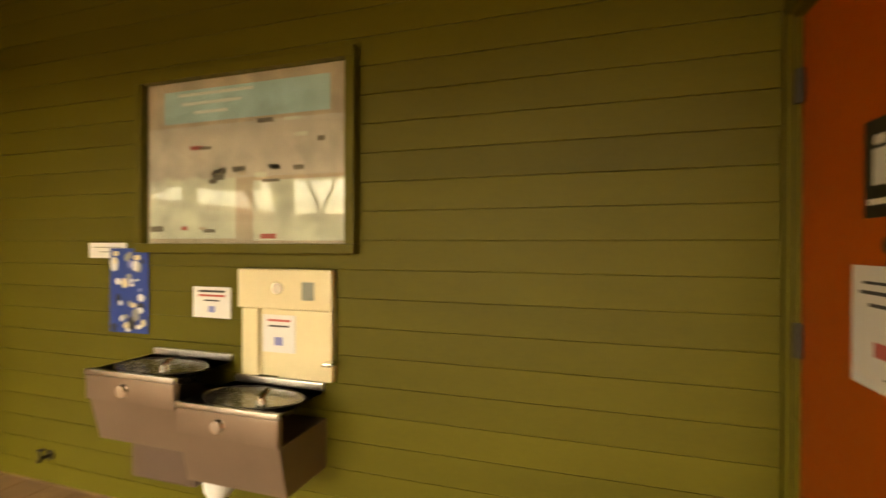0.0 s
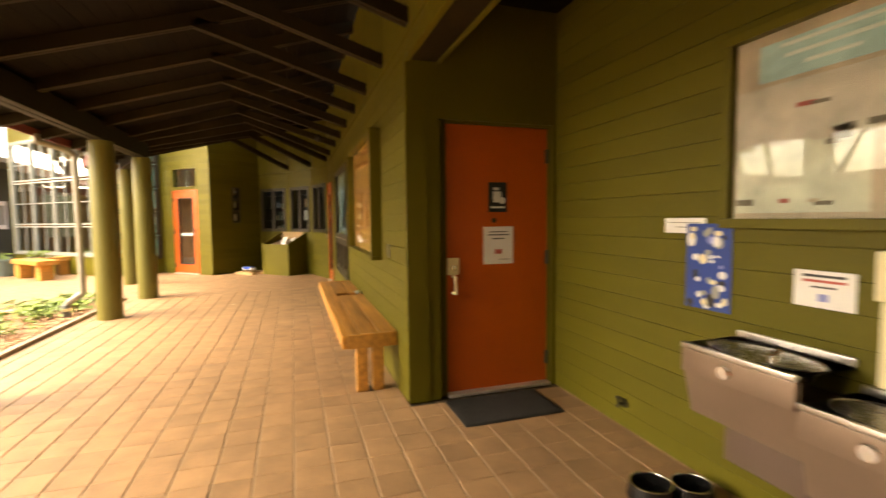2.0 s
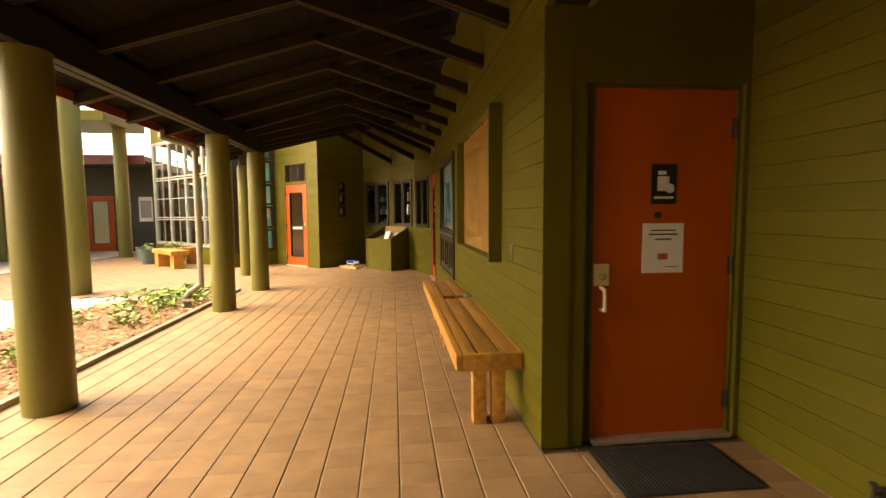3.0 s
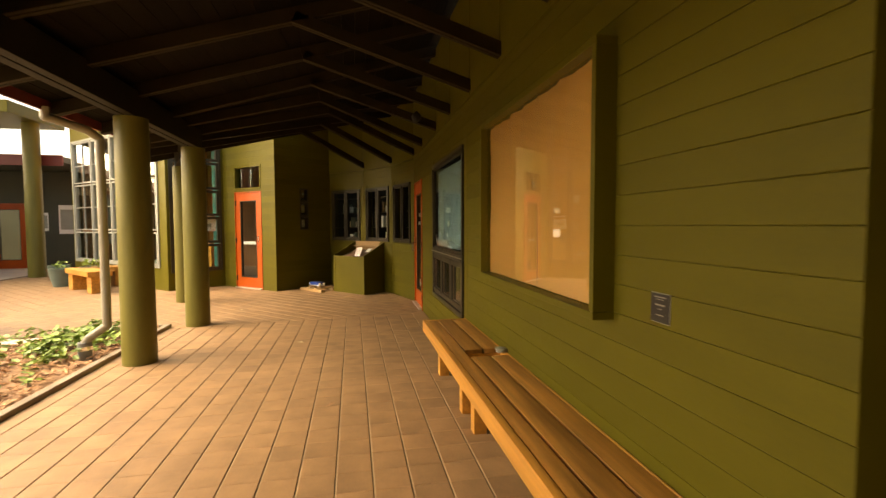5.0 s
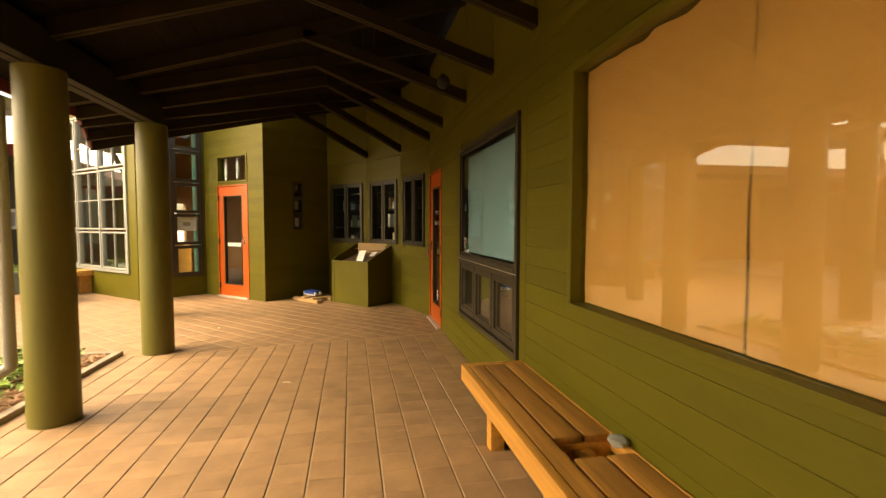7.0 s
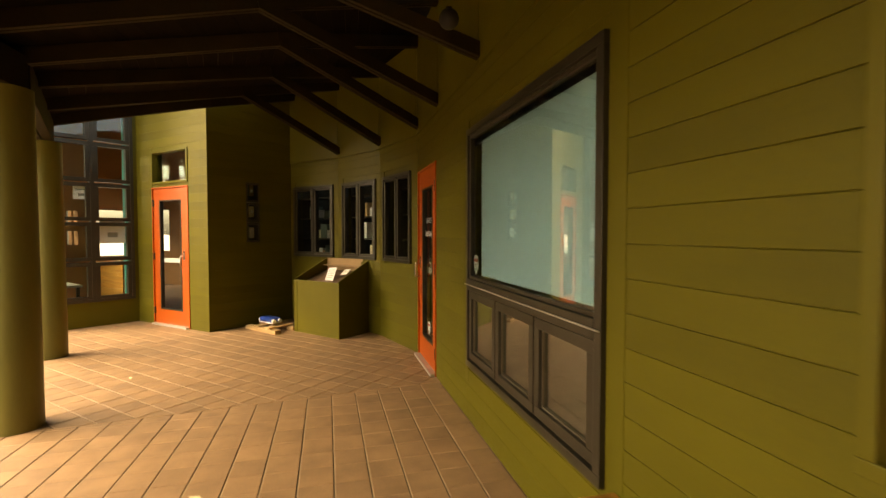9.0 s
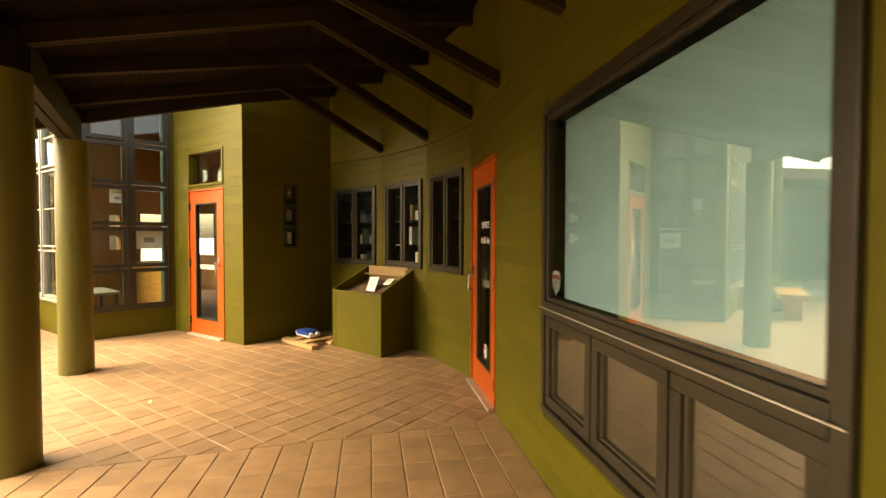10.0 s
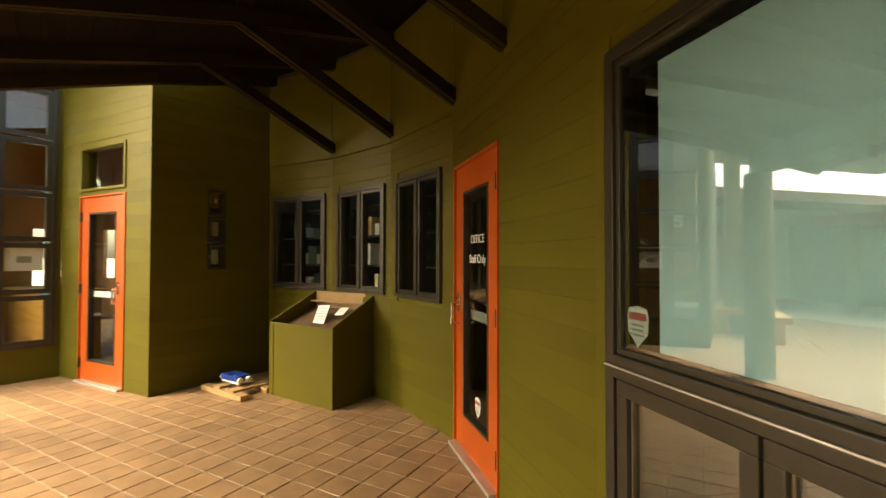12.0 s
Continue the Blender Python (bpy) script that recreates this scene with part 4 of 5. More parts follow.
rng = random.Random(11)
sp = notice("safety_poster", WB, 2.755, 3.02, 0.886, 1.325, "blue picture poster crowded with pale round objects", [], "poster", 0.006, M_BLUE)
for k in range(34):
    bm = bmesh.new()
    r_ = rng.uniform(0.010, 0.028)
    x_, z_ = rng.uniform(0.03, 0.235), rng.uniform(0.02, 0.42)
    vs = cyl(bm, (0, 0, 0), (0, 0.0006, 0), r_, seg=10)
    bmesh.ops.transform(bm, matrix=Matrix.Translation((x_, 0.0016 + 0.0001 * k, z_)) @ Matrix.Diagonal((1, 1, rng.uniform(0.6, 1.7), 1)), verts=bm.verts)
    part("print", bm, rng.choice((M_WHITE, M_WHITE, M_PAPER, M_CREAM, M_GREYFRAME, M_BLUEINK, M_BLACK)), sp)
bm = bmesh.new()
tube(bm, [(-2.68, BACK_Y, 0.16), (-2.68, BACK_Y - 0.045, 0.16), (-2.68, BACK_Y - 0.06, 0.14)], 0.010)
cyl(bm, (-2.68, BACK_Y - 0.05, 0.16), (-2.68, BACK_Y - 0.05, 0.20), 0.008, seg=10)
cyl(bm, (-2.68, BACK_Y - 0.05, 0.20), (-2.68, BACK_Y - 0.05, 0.21), 0.016, seg=14)
cyl(bm, (-2.68, BACK_Y, 0.16), (-2.68, BACK_Y - 0.006, 0.16), 0.03, seg=14)
solid("hose_tap", bm, M_BRONZE, "small brass hose tap low on the olive wall", "tap", "")

# framed trail map behind clear acrylic
mp = root("framed_map", at_wall(WB, 1.555, 1.305), "large olive-framed map board with a pale blue title band", "map")
frame_part("frame", mp, 0, 1.245, 0, 0.89, 0.045, 0, 0.05, M_OLIVE_PLAIN)
tan, pale, skyb, dune, water_m = [mat(n, c, 0.6, 0.34, 7, 30, 0.0) for n, c in (("map_tan", (0.66, 0.48, 0.36)), ("map_pale", (0.82, 0.76, 0.64)), ("map_blue", (0.52, 0.68, 0.70)), ("map_dune", (0.72, 0.58, 0.50)), ("map_brown", (0.22, 0.16, 0.12)))]
boxpart("print", tan, mp, (0.045, 1.20, 0.0, 0.006, 0.045, 0.845), 0)
boxpart("title_band", skyb, mp, (0.14, 1.09, 0.006, 0.007, 0.64, 0.80), 0)
boxpart("map_area", dune, mp, (0.06, 1.185, 0.006, 0.0066, 0.36, 0.62), 0)
boxpart("map_area", pale, mp, (0.06, 0.55, 0.006, 0.0068, 0.06, 0.34), 0)
boxpart("map_area", pale, mp, (0.65, 1.185, 0.006, 0.0068, 0.07, 0.36), 0)
for i in range(26):
    x0, z0 = rng.uniform(0.08, 1.1), rng.choice((rng.uniform(0.32, 0.40), rng.uniform(0.50, 0.62), rng.uniform(0.06, 0.12)))
    boxpart("print_mark", rng.choice((water_m, water_m, tan, pale, M_REDINK)), mp, (x0, x0 + rng.uniform(0.02, 0.10), 0.0069, 0.0074, z0, z0 + rng.uniform(0.008, 0.03)), 0)
for i, (a, b) in enumerate(((0.55, 1.0), (0.62, 0.98), (0.70, 0.9))):
    boxpart("title_line", M_PAPER, mp, (a, b, 0.0071, 0.0076, 0.77 - i * 0.045, 0.785 - i * 0.045), 0)
ob = boxpart("acrylic", M_GLASS, mp, (0.04, 1.205, 0.018, 0.022, 0.04, 0.85), 0, "clear glossy acrylic")
ob.visible_shadow = False

# ---- brochure box ----
BXM = frame_of((-11.99, 0.30), (-12.70, -0.316))
bo = root("brochure_box", BXM, "olive painted slope-topped brochure box standing against the wall", "box")
BW, BD, HF, HB = 0.94, 0.62, 0.775, 1.06


def trapezoid(x0, x1, pts):
    bm = bmesh.new()
    a = [bm.verts.new((x0, y, z)) for y, z in pts]
    b = [bm.verts.new((x1, y, z)) for y, z in pts]
    bm.faces.new(a)
    bm.faces.new(b[::-1])
    for i in range(len(pts)):
        bm.faces.new((a[i], b[i], b[(i + 1) % len(pts)], a[(i + 1) % len(pts)]))
    return bm


side_pts = [(0, 0), (0, HF), (-BD, HB), (-BD, 0)]
part("side_panel", trapezoid(0, 0.022, side_pts), M_OLIVE_PLAIN, bo)
part("side_panel", trapezoid(BW - 0.022, BW, side_pts), M_OLIVE_PLAIN, bo)
boxpart("front_panel", M_OLIVE_PLAIN, bo, (0.022, BW - 0.022, -0.022, -0.001, 0.0, HF - 0.012), 0.003)
boxpart("corner_trim", M_OLIVE_PLAIN, bo, (BW - 0.06, BW + 0.006, -0.06, 0.006, 0, HF - 0.03), 0.004)
boxpart("back_panel", M_PLYRAW, bo, (0.022, BW - 0.022, -BD, -BD + 0.02, 0.0, HB - 0.006), 0.002, "bare plywood back")
part("tray", trapezoid(0.022, BW - 0.022, [(-0.022, HF - 0.10), (-0.022, HF - 0.115), (-BD + 0.02, HB - 0.20), (-BD + 0.02, HB - 0.185)]), mat("tray_brown", (0.13, 0.075, 0.04), 0.6, 0.2, 4, 50, 0.1), bo, "brown sloped tray")
boxpart("tray_ledge", M_PLYRAW, bo, (0.022, BW - 0.022, -BD + 0.02, -BD + 0.10, HB - 0.12, HB - 0.105), 0.002, "bare plywood ledge")
sl = math.degrees(math.atan2(HB - HF - 0.085, BD - 0.04))
for x, y, z, wd, ht, rot, lab in ((0.40, -0.24, 0.745, 0.17, 0.22, 28, "white information sheet on a small easel in the box"), (0.24, -0.36, 0.845, 0.12, 0.12, 55, "pale leaflet lying in the box")):
    n = root("leaflet", BXM @ pose(x, y, z, 0, 0, 0) @ pose(0, 0, 0, rot, 4, 0), lab, "leaflet")
    boxpart("sheet", M_PAPER, n, (0, wd, -0.004, 0.0, 0, ht), 0.001)
    for i in range(5):
        boxpart("print", M_GREYFRAME, n, (wd * 0.12, wd * (0.9 - 0.1 * (i % 2)), 0.0, 0.0006, ht * (0.8 - 0.13 * i), ht * (0.83 - 0.13 * i)), 0)

# ---- pallet with boot brush ----
PM = frame_of((-12.60, -0.66), (-13.22, -1.17))
pa = root("timber_platform", PM, "low platform of pale timber lengths on the pavers", "platform")
boxpart("front_timber", M_PALLET, pa, (-0.14, 0.62, -0.10, 0.0, 0.0, 0.055), 0.005)
boxpart("rear_timber", M_PALLET, pa, (-0.10, 0.80, -0.42, -0.32, 0.0, 0.055), 0.005)
boxpart("top_board", M_PALLET, pa, (0.28, 0.40, -0.42, -0.02, 0.056, 0.078), 0.004)
boxpart("top_board", M_PALLET, pa, (0.02, 0.14, -0.42, -0.02, 0.056, 0.078), 0.004)
bb = root("boot_brush", PM @ Matrix.Translation((0.12, -0.28, 0.078)), "small boot brush with a blue bristle top and white ends", "boot brush")
for x in (0.03, 0.29):
    for y in (0.02, 0.14):
        bm = bmesh.new()
        cyl(bm, (x, y, 0), (x, y, 0.03), 0.007, seg=10)
        part("leg", bm, M_CHROME, bb)
boxpart("base_bar", M_WHITE, bb, (0.0, 0.32, 0.0, 0.16, 0.026, 0.042), 0.005)
for y in (0.03, 0.13):
    bm = bmesh.new()
    cyl(bm, (0.01, y, 0.062), (0.31, y, 0.062), 0.027, seg=18)
    roller = part("roller", bm, M_BLUE, bb, "dark blue roller", True)
    for a, b in ((-0.02, 0.009), (0.311, 0.34)):
        bm = bmesh.new()
        cyl(bm, (a, y, 0.062), (b, y, 0.062), 0.029, seg=18)
        part("end_cap", bm, M_WHITE, roller, "white end cap", True)
bm = bmesh.new()
bx(bm, 0.02, 0.31, -0.005, 0.165, 0.06, 0.105, 0.012)
part("bristles", bm, M_BLUE, bb, "blue bristle pad", True)

# ---- small fittings ----
bm = bmesh.new()
cyl(bm, (-8.4, 0.88, 2.76), (-8.4, 0.88, 2.80), 0.02, seg=12)
bmesh.ops.create_uvsphere(bm, u_segments=20, v_segments=12, radius=0.062, matrix=Matrix.Translation((-8.4, 0.88, 2.73)))
solid("ceiling_camera", bm, M_RUBBER, "black dome security camera under the rafters", "camera", "", True)
bm = bmesh.new()
shape = [(0.0, 0.0), (0.05, 0.05), (0.055, 0.11), (0.045, 0.135), (0.0, 0.145), (-0.045, 0.135), (-0.055, 0.11), (-0.05, 0.05)]
bm.faces.new([bm.verts.new((x, 0, z)) for x, z in shape])
bmesh.ops.solidify(bm, geom=bm.faces[:], thickness=0.001)
st = root("window_sticker", at_wall(WA, 5.40, 1.13) @ Matrix.Translation((0, -0.014, 0)), "white shield-shaped alarm sticker with a red band on glass", "sticker", "shield stickers")
part("shield", bm, M_WHITE, st)
boxpart("red_band", M_REDINK, st, (-0.045, 0.045, 0.002, 0.003, 0.095, 0.12), 0)
for i in range(3):
    boxpart("print", M_GREYFRAME, st, (-0.03, 0.03, 0.002, 0.003, 0.04 + i * 0.017, 0.047 + i * 0.017), 0)
copy_thing(st, at_wall(WA, 6.615 + 0.44, 0.33) @ Matrix.Translation((0, -0.024, 0)))

# ---- courtyard ----
bm = bmesh.new()
bx(bm, -9.56, 4.0, -2.475, -2.40, -0.05, 0.045, 0.01)
bx(bm, -9.63, -9.562, -3.35, -2.40, -0.05, 0.045, 0.01)
solid("kerb", bm, M_KERB, "weathered timber edging along the planting bed", "kerb")
bm = bmesh.new()
nx, ny = 120, 22
grid = []
for i in range(nx + 1):
    x = -9.56 + 13.5 * i / nx
    far = -4.25 + 0.9 * math.exp(-((x + 9.7) / 0.9) ** 2) + 0.12 * math.sin(x * 1.3)
    grid.append([bm.verts.new((x, -2.47 + (far + 2.47) * j / ny, (0.02 if 0 < j < ny else -0.02) + 0.03 * noise.noise((x * 3, j * 0.5, 0)))) for j in range(ny + 1)])
for i in range(nx):
    for j in range(ny):
        bm.faces.new((grid[i][j], grid[i + 1][j], grid[i + 1][j + 1], grid[i][j + 1]))
solid("planting_bed", bm, M_MULCH, "bed of reddish bark mulch beside the walk", "bed", smooth=True)
rng = random.Random(3)
cv, cf = [], []
for i in range(5200):
    x, y = rng.uniform(-9.5, -2.0), rng.uniform(-4.2, -2.5)
    if y < -4.25 + 0.9 * math.exp(-((x + 9.7) / 0.9) ** 2) + 0.12 * math.sin(x * 1.3) + 0.05:
        continue
    a, l, wd = rng.uniform(0, 6.28), rng.uniform(0.015, 0.05), rng.uniform(0.006, 0.016)
    e = Euler((rng.uniform(-0.5, 0.5), rng.uniform(-0.5, 0.5), a)).to_matrix()
    o = len(cv)
    cv += [tuple(Vector((x, y, 0.045)) + e @ Vector(p)) for p in ((-l, -wd, 0), (l, -wd * 0.6, 0), (l * 0.9, wd, 0), (-l, wd, 0), (0, 0, 0.008))]
    cf += [(o, o + 1, o + 4), (o + 1, o + 2, o + 4), (o + 2, o + 3, o + 4), (o + 3, o, o + 4)]
me = bpy.data.meshes.new("bark_chips")
me.from_pydata(cv, [], cf)
me.materials.append(M_CHIP)
tagged(new("bark_chips", me), "loose reddish bark chips over the bed", "mulch", kind="stuff")
lv, lf = [], []
clumps = [(rng.gauss(-8.6, 0.75), rng.gauss(-2.95, 0.3)) for _ in range(60)] + [(rng.uniform(-9.2, -3.0), rng.uniform(-4.0, -2.7)) for _ in range(46)]
for cx, cy in clumps:
    if not (-9.5 < cx and -4.1 < cy < -2.55):
        continue
    for k in range(rng.randint(14, 30)):
        r, a = rng.uniform(0, 0.15), rng.uniform(0, 6.28)
        p = Vector((cx + r * math.cos(a), cy + r * math.sin(a), 0.05 + rng.uniform(0.01, 0.13)))
        e = Euler((rng.uniform(-0.6, 0.6), rng.uniform(-0.6, 0.6), rng.uniform(0, 6.28))).to_matrix()
        s = rng.uniform(0.02, 0.045)
        o = len(lv)
        lv += [tuple(p + e @ (Vector(q) * s)) for q in ((-1, 0, 0), (-0.3, -0.75, 0.12), (0.6, -0.5, 0.1), (1.15, 0, -0.1), (0.6, 0.5, 0.1), (-0.3, 0.75, 0.12), (0.1, 0, -0.08))]
        lf += [(o + i, o + (i + 1) % 6, o + 6) for i in range(6)]
me = bpy.data.meshes.new("groundcover")
me.from_pydata(lv, [], lf)
me.materials.append(M_LEAF)
tagged(new("groundcover", me), "low green groundcover plants in the mulch bed", "plants", kind="stuff")

ds = root("downspout", pose(-8.05, -2.45, 0), "tan painted downspout elbowing from the eave into a ground drain", "downspout")
bm = bmesh.new()
tube(bm, [(0.35, -0.28, 2.52), (0.35, -0.28, 2.43), (0.12, -0.05, 2.36), (0, 0, 2.30), (0, 0, 0.36), (0.03, -0.16, 0.24), (0.03, -0.2, 0.19)], 0.042, 14)
part("pipe", bm, M_GALV, ds, "", True)
bm = bmesh.new()
cyl(bm, (0.03, -0.2, -0.02), (0.03, -0.2, 0.20), 0.062, seg=20)
part("drain_sleeve", bm, mat("grey_sleeve", (0.16, 0.16, 0.15), 0.5, 0.2, 5, 50, 0.1), ds, "grey drain sleeve", True)
bm = bmesh.new()
cyl(bm, (0.03, -0.2, 0.12), (0.03, -0.2, 0.16), 0.068, seg=20)
part("clamp", bm, M_CHROME, ds, "steel clamp", True)

cb = root("courtyard_bench", pose(-13.9, -5.55, 0, 0, 0, 42), "thick orange timber corner bench on block legs in the courtyard", "bench")
boxpart("seat", M_BENCH, cb, (-0.75, 0.75, -0.22, 0.22, 0.36, 0.47), 0.012)
boxpart("return_seat", M_BENCH, cb, (-0.75, -0.31, 0.222, 0.95, 0.36, 0.47), 0.012)
for x, y in ((-0.53, -0.05), (0.5, 0.0), (-0.53, 0.75)):
    boxpart("leg", M_BENCH, cb, (x - 0.14, x + 0.14, y - 0.13, y + 0.13, 0, 0.359), 0.01)


def pot(x, y, r, h, leaves=0):
    p = root("plant_pot", pose(x, y, 0), "round grey-green glazed pot in the courtyard", "pot", "courtyard pots")
    bm = bmesh.new()
    lathe(bm, [(r * 0.72, 0), (r * 0.95, h * 0.4), (r, h * 0.85), (r * 1.06, h * 0.9), (r * 1.06, h), (r * 0.93, h), (r * 0.9, h * 0.9), (0.01, h * 0.88)])
    part("body", bm, M_POT, p, "", True)
    bm = bmesh.new()
    for k in range(leaves):
        a, rr = rng.uniform(0, 6.28), rng.uniform(0, r * 0.8)
        e = Matrix.Translation((rr * math.cos(a), rr * math.sin(a), h + rng.uniform(0, 0.16))) @ Euler((rng.uniform(-0.9, 0.9), rng.uniform(-0.9, 0.9), a)).to_matrix().to_4x4()
        bm.faces.new([bm.verts.new(e @ Vector(q)) for q in ((-0.05, 0, 0), (0, -0.025, 0.01), (0.07, 0, 0), (0, 0.025, 0.01))])
    if leaves:
        part("foliage", bm, M_LEAF, p, "sparse green leaves")
    else:
        bm.free()


pot(-14.56, -5.75, 0.27, 0.48, 60)
pot(-14.9, -6.6, 0.22, 0.42, 30)
pot(-15.9, -7.2, 0.22, 0.42, 0)
for s0, s1, z0, z1 in ((0.95, 1.45, 1.15, 2.1), (1.75, 2.05, 1.25, 1.85)):
    notice("display_board", WF, s0, s1, z0, z1, "pale poster board on the far dark wall", [(0.1, 0.9, 0.5, 0.7, M_GREYFRAME)], "board", 0.01)

# ---- inside the lobby and the office ----
for k, (a, b, z0, z1) in enumerate(((0.16, 0.50, 1.28, 1.66), (0.62, 0.82, 1.95, 2.15))):
    notice("paper_notice", WG, a, b, z0, z1, "white notice taped inside the lobby glass", [(0.15, 0.85, 0.75, 0.08, M_GREYFRAME), (0.3, 0.7, 0.35, 0.2, M_GREYFRAME)], y=-0.05)
desk = root("lobby_desk", pose(-15.6, -3.6, 0, 0, 0, 40), "orange-brown timber reception desk in the lobby", "desk")
boxpart("front", M_BENCH, desk, (-0.8, 0.8, -0.3, -0.27, 0, 0.95), 0.005)
boxpart("top", M_PLYRAW, desk, (-0.85, 0.85, -0.35, 0.4, 0.951, 0.99), 0.006)
boxpart("end_panel", M_BENCH, desk, (-0.8, -0.77, -0.268, 0.35, 0, 0.95), 0.004)
boxpart("end_panel", M_BENCH, desk, (0.77, 0.8, -0.268, 0.35, 0, 0.95), 0.004)
tb = root("display_table", pose(-14.6, -4.3, 0, 0, 0, 40), "dark low display table behind the lobby glass", "table")
boxpart("tabletop", M_GREYFRAME, tb, (-0.5, 0.5, -0.3, 0.3, 0.55, 0.59), 0.005)
for x in (-0.45, 0.45):
    for y in (-0.25, 0.25):
        boxpart("leg", M_BLACK, tb, (x - 0.02, x + 0.02, y - 0.02, y + 0.02, 0, 0.549), 0.002)
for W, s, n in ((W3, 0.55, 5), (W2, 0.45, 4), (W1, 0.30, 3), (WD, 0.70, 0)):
    sh = root("shelf_unit", W @ Matrix.Translation((s - 0.32 if W is not WD else s - 0.14, -0.11, 0)), "shelf of pale folders and boxes behind the casements, coloured dark for the dim room", "shelf", "office shelves")
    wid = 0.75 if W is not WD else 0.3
    # shelf timber takes the dark room colour in place of real shade
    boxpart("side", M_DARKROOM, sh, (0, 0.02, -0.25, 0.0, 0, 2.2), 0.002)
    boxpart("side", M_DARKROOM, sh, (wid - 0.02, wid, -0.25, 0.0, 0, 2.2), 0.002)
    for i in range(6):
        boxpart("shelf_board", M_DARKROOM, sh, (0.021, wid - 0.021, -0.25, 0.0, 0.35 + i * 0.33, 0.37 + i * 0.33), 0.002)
    for i in range(n * 3):
        lvl = 2 + (i % 4)
        x0 = rng.uniform(0.03, wid - 0.14)
        t = root("binder" if i % 2 else "storage_box", W @ Matrix.Translation(((s - 0.32 if W is not WD else s - 0.14) + x0, -0.24, 0.371 + 0.33 * (lvl - 1) - 0.0)), "pale binder standing on a dim office shelf" if i % 2 else "small pale box on a dim office shelf", "binder" if i % 2 else "box", "shelf contents")
        hh = rng.uniform(0.12, 0.27)
        boxpart("body", rng.choice((M_PAPER, M_CREAM, M_POT, M_PLYRAW)), t, (0, rng.uniform(0.04, 0.11), -0.2, -0.01, 0, hh), 0.003)

for lvl, stuffs in ((1.361, (M_PAPER, M_POT)), (1.691, (M_CREAM, M_PLYRAW)), (2.021, (M_PLYRAW, M_POT))):
    for k, m_ in enumerate(stuffs):
        t = root("binder", WD @ Matrix.Translation((0.56 + 0.05 + 0.08 * k, -0.112, lvl)), "upright binder on the shelf behind the slot window", "binder", "shelf contents")
        boxpart("body", m_, t, (0, 0.07, -0.2, 0, 0, 0.17 + 0.02 * k), 0.004)
        boxpart("spine_label", M_PAPER, t, (0.015, 0.055, 0.0, 0.0008, 0.06, 0.11), 0)

# dry leaves on the pavers
for i, (x, y) in enumerate(((-10.78, -1.74), (-8.35, -0.55), (-7.2, 0.35), (-6.3, -0.1), (-11.4, 0.1))):
    bm = bmesh.new()
    pts = [(-0.05, 0, 0.004), (-0.02, -0.014, 0.008), (0.03, -0.012, 0.012), (0.06, 0.004, 0.006), (0.02, 0.014, 0.014), (-0.02, 0.012, 0.006)]
    bm.faces.new([bm.verts.new(p) for p in pts])
    bmesh.ops.triangulate(bm, faces=bm.faces[:])
    o = solid("dry_leaf", bm, M_CREAM if i < 2 else M_MULCH, "curled dry leaf lying on the pavers", "leaf", "", False, pose(x, y, 0.002, 0, 0, 40 * i + 15))
    o["group"] = "fallen leaves"

# ---- lap boards of the walls ----
for ob, length, z0, z1, openings in BOARD_JOBS:
    n = int((z1 - z0) / BOARD) + 1
    gap = 0.0008 if "facet" in ob.name or "recess" in ob.name or "entrance" in ob.name else 0.002
    shift = -0.0155 if "alcove" in ob.name else 0.0155
    for i in range(-1, n):
        c0, top = max(z0, shift + i * BOARD), min(z1, shift + (i + 1) * BOARD)
        c1 = top - gap
        if c1 - c0 < 0.012:
            continue
        ops = [o for o in openings if o[2] < c1 - 1e-3 and o[3] > c0 + 1e-3]
        s = 0.0
        runs = []
        for o in sorted({(o[0], o[1]) for o in ops}):
            if o[0] - s > 0.01:
                runs.append((s, o[0]))
            s = max(s, o[1])
        if length - s > 0.01:
            runs.append((s, length))
        for a, b in runs:
            tight = gap < 0.002 or (ob.name == "wall_north" and a > 5.5)
            c1 = top - (0.0008 if tight else 0.0016)
            me = bpy.data.meshes.new("board")
            y0, y1, c = -0.0065, 0.0, 0.0008 if tight else 0.002
            verts = [(x, y, z) for x in (a, b) for y, z in ((y0, c0), (y1 - c, c0), (y1, c0 + c), (y1 - 0.001, c1 - c), (y1 - 0.001 - c, c1), (y0, c1))]
            faces = [(k, k + 1, k + 7, k + 6) for k in range(5)] + [(0, 6, 11, 5), tuple(range(5, -1, -1)), tuple(range(6, 12))]
            me.from_pydata(verts, [], faces)
            me.materials.append(M_OLIVE)
            bo = new("board", me)
            bo.parent = ob

# ---- pavers ----
PIT = 0.2032


def seam(y):
    return -9.8 - 0.12 * y


def clip(poly, nx, ny, c):
    """The part of a polygon where nx * x + ny * y >= c."""
    out = []
    for (ax, ay), (bx_, by) in zip(poly, poly[1:] + poly[:1]):
        da, db = nx * ax + ny * ay - c, nx * bx_ + ny * by - c
        if da >= 0:
            out.append((ax, ay))
        if da * db < 0:
            t = da / (da - db)
            out.append((ax + (bx_ - ax) * t, ay + (by - ay) * t))
    return out


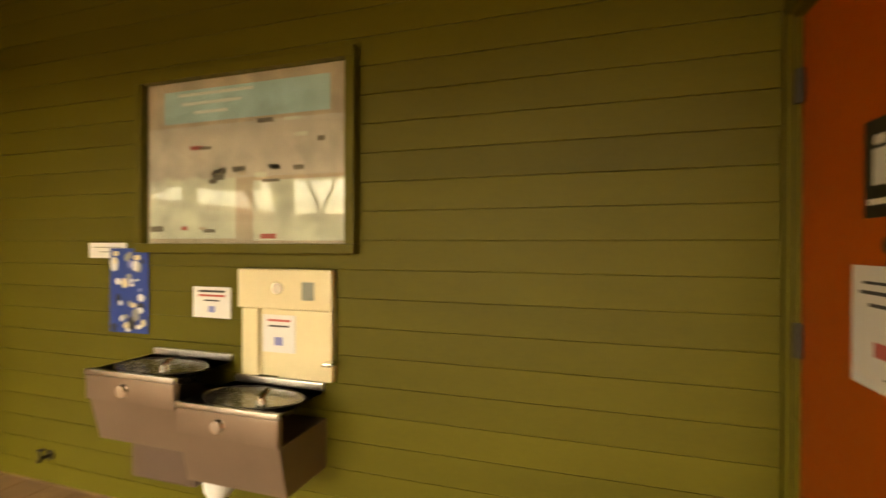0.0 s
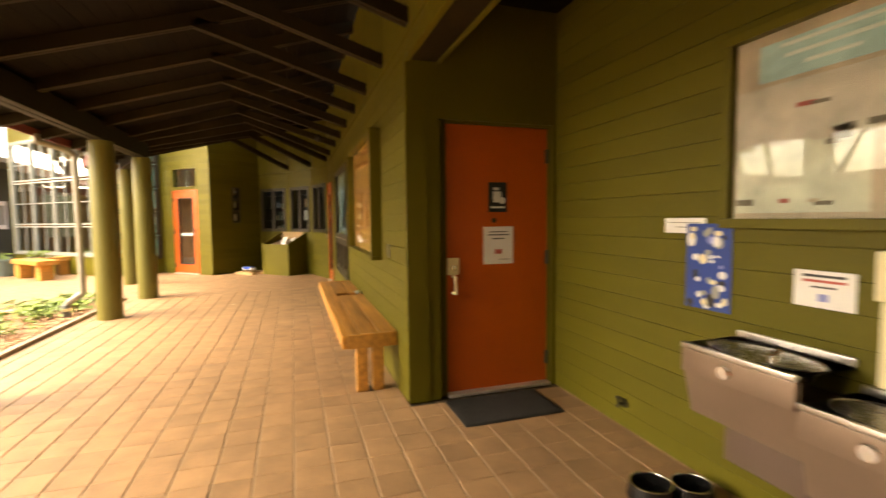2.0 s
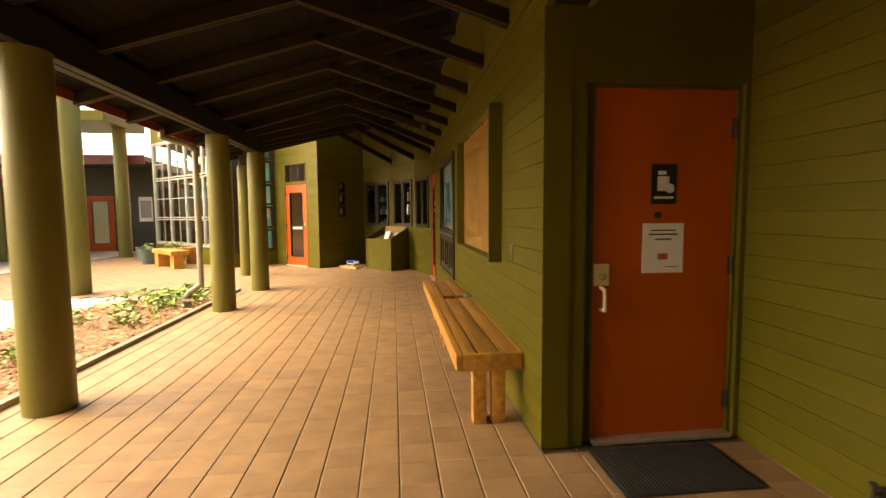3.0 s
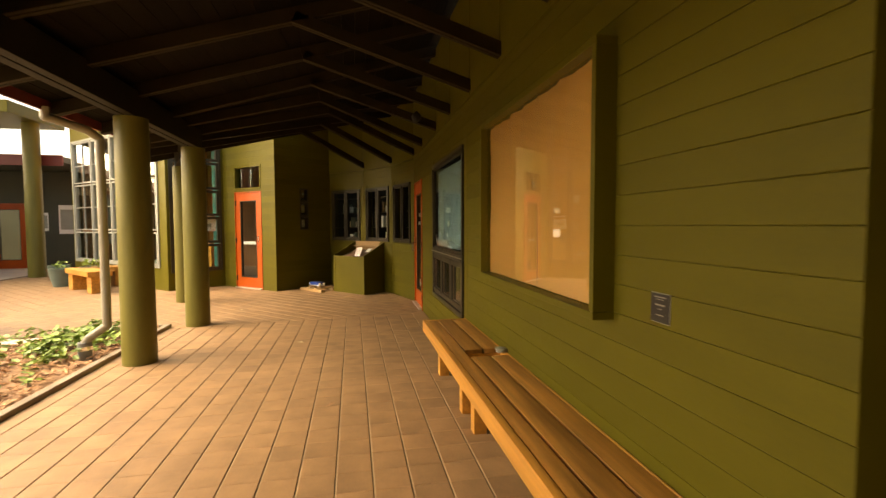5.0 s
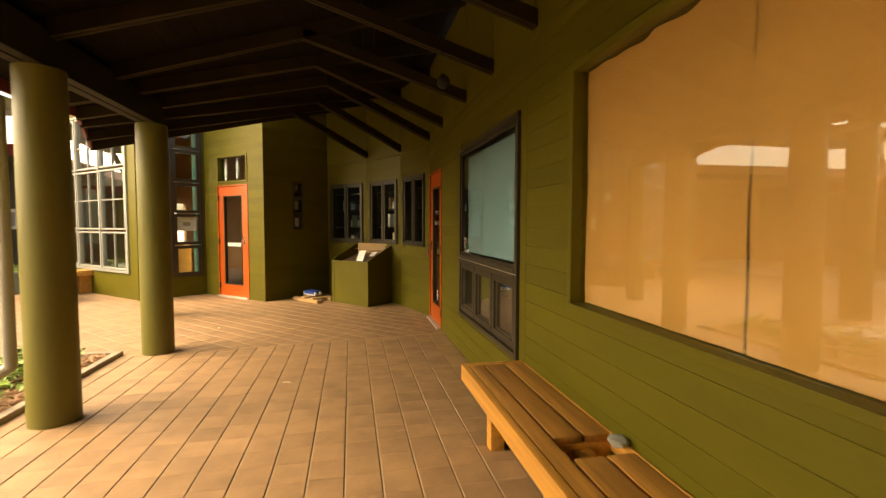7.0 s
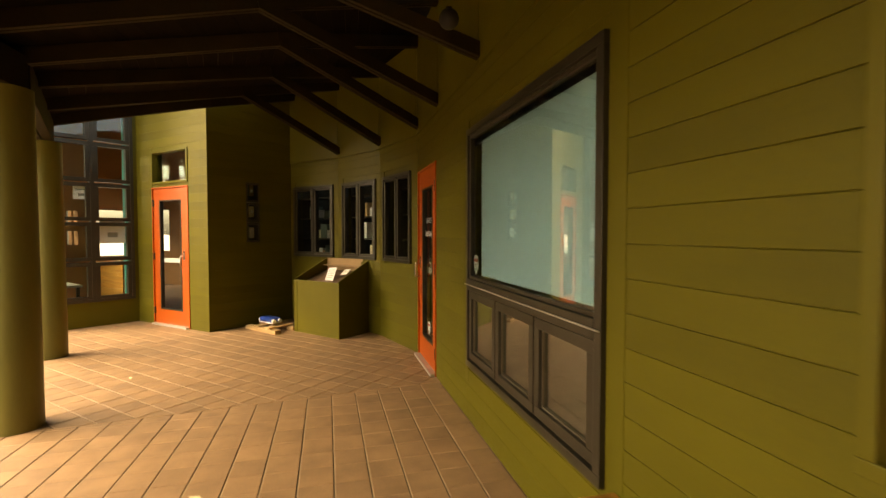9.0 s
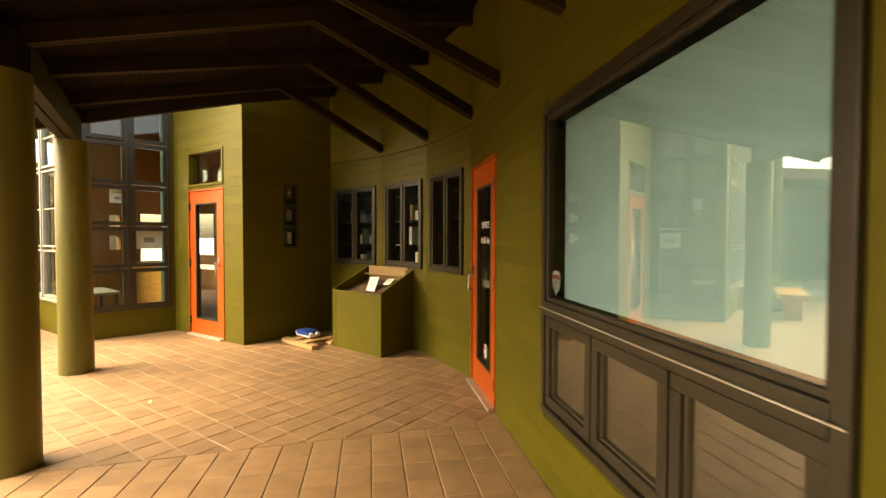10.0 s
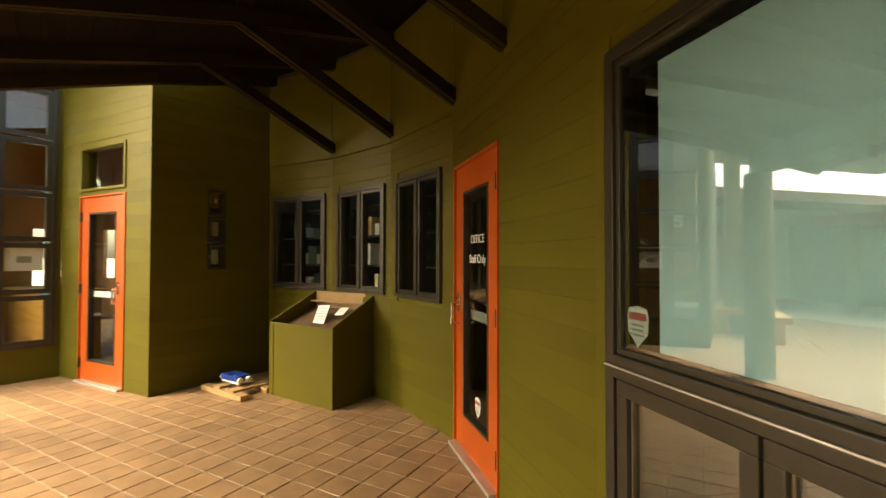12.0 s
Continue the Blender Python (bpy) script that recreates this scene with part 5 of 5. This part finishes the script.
def paver_geometry(poly, lift):
    cx, cy = sum(p[0] for p in poly) / len(poly), sum(p[1] for p in poly) / len(poly)
    n = len(poly)
    r = max(math.hypot(p[0] - cx, p[1] - cy) for p in poly)
    k = 1 - 0.0035 / max(r, 0.02)
    verts = [(x, y, -0.03) for x, y in poly] + [(x, y, lift - 0.0025) for x, y in poly] + [(cx + (x - cx) * k, cy + (y - cy) * k, lift) for x, y in poly]
    faces = [(i, (i + 1) % n, n + (i + 1) % n, n + i) for i in range(n)] + [(n + i, n + (i + 1) % n, 2 * n + (i + 1) % n, 2 * n + i) for i in range(n)] + [tuple(range(2 * n, 3 * n))]
    return verts, faces


def paver_fields():
    rng = random.Random(5)
    for j in range(-7, 18):
        y1 = WALL_Y - j * PIT - 0.005
        y0 = y1 - PIT + 0.010
        for i in range(-24, 60):
            x1 = -i * PIT - 0.0012
            x0 = x1 - PIT + 0.0024
            if y1 > WALL_Y + 0.02 and not (-3.6 < x0 and x1 < 1.0):
                continue
            if x1 < seam(y0) - 0.4:
                continue
            poly = clip([(x0, y0), (x1, y0), (x1, y1), (x0, y1)], 1, 0.12, -9.795)
            if len(poly) > 2:
                yield poly, rng.uniform(-0.0008, 0.0008), -8.4 < x0 < -3.2 and -0.5 < y0 and y1 < 1.19
    h = math.sqrt(0.5)
    for j in range(-40, 75):
        for i in range(-40, 75):
            c = [((i + a) * PIT + da, (j + b) * PIT + db) for a, b, da, db in ((0, 0, 0.004, 0.006), (1, 0, -0.004, 0.006), (1, 1, -0.004, -0.006), (0, 1, 0.004, -0.006))]
            poly = [(-9.8 - h * u - h * v, -h * u + h * v) for u, v in c]
            cx, cy = sum(p[0] for p in poly) / 4, sum(p[1] for p in poly) / 4
            if cx > -9.3 or cx < -20.0 or cy > 1.5 or cy < -8.9 or (cy > -2.3 and cx < -14.6):
                continue
            poly = clip(poly, -1, -0.12, 9.805)
            if len(poly) > 2:
                yield poly, rng.uniform(-0.0008, 0.0008), False


floor = root("floor", pose(0, 0, 0), "square clay pavers in straight courses, turned diagonal past a seam", "floor", kind="structure")
allv, allf = [], []
for poly, lift, near in paver_fields():
    v, f = paver_geometry(poly, lift)
    if near:
        me = bpy.data.meshes.new("paver")
        me.from_pydata(v, [], f)
        me.materials.append(M_PAVER)
        ob = new("paver", me)
        ob.parent = floor
    else:
        o = len(allv)
        allv += v
        allf += [tuple(k + o for k in q) for q in f]
me = bpy.data.meshes.new("pavers")
me.from_pydata(allv, [], allf)
me.materials.append(M_PAVER_J)
ob = new("pavers", me)
ob.parent = floor
tagged(ob, kind="stuff")

# sand that fills the long joints
sv, sf = [], []


def strip(poly):
    o = len(sv)
    sv.extend((x, y, -0.0035) for x, y in poly)
    sf.append(tuple(range(o, o + len(poly))))


for j in range(-6, 18):
    y = WALL_Y - j * PIT
    x0 = seam(y) if y < WALL_Y + 0.02 else -3.5
    x1 = 4.7 if y < WALL_Y + 0.02 else 0.8
    n = int((x1 - x0) / 0.25)
    for i in range(n):
        a, b = x0 + (x1 - x0) * i / n, x0 + (x1 - x0) * (i + 1) / n
        strip([(a, y - 0.0008), (b, y - 0.0008), (b, y + 0.0049), (a, y + 0.0049)])
for j in range(-40, 42):
    v = j * PIT
    p, q = [(-9.8 - h * u - h * v, -h * u + h * v) for h in (math.sqrt(0.5),) for u in (-6.0, 9.0)]
    d = Vector((q[0] - p[0], q[1] - p[1])).normalized()
    n = Vector((-d.y, d.x)) * 0.0058
    poly = [(p[0] - n.x, p[1] - n.y), (q[0] - n.x, q[1] - n.y), (q[0] + n.x, q[1] + n.y), (p[0] + n.x, p[1] + n.y)]
    for nx_, ny_, c_ in ((-1, -0.12, 9.805), (1, 0, -14.6), (0, -1, -1.4), (0, 1, -5.2)):
        poly = clip(poly, nx_, ny_, c_) if len(poly) > 2 else poly
    if len(poly) > 2:
        strip(poly)
me = bpy.data.meshes.new("joint_sand")
me.from_pydata(sv, [], sf)
me.materials.append(M_SAND)
ob = new("joint_sand", me)
ob.parent = floor
tagged(ob, kind="stuff")
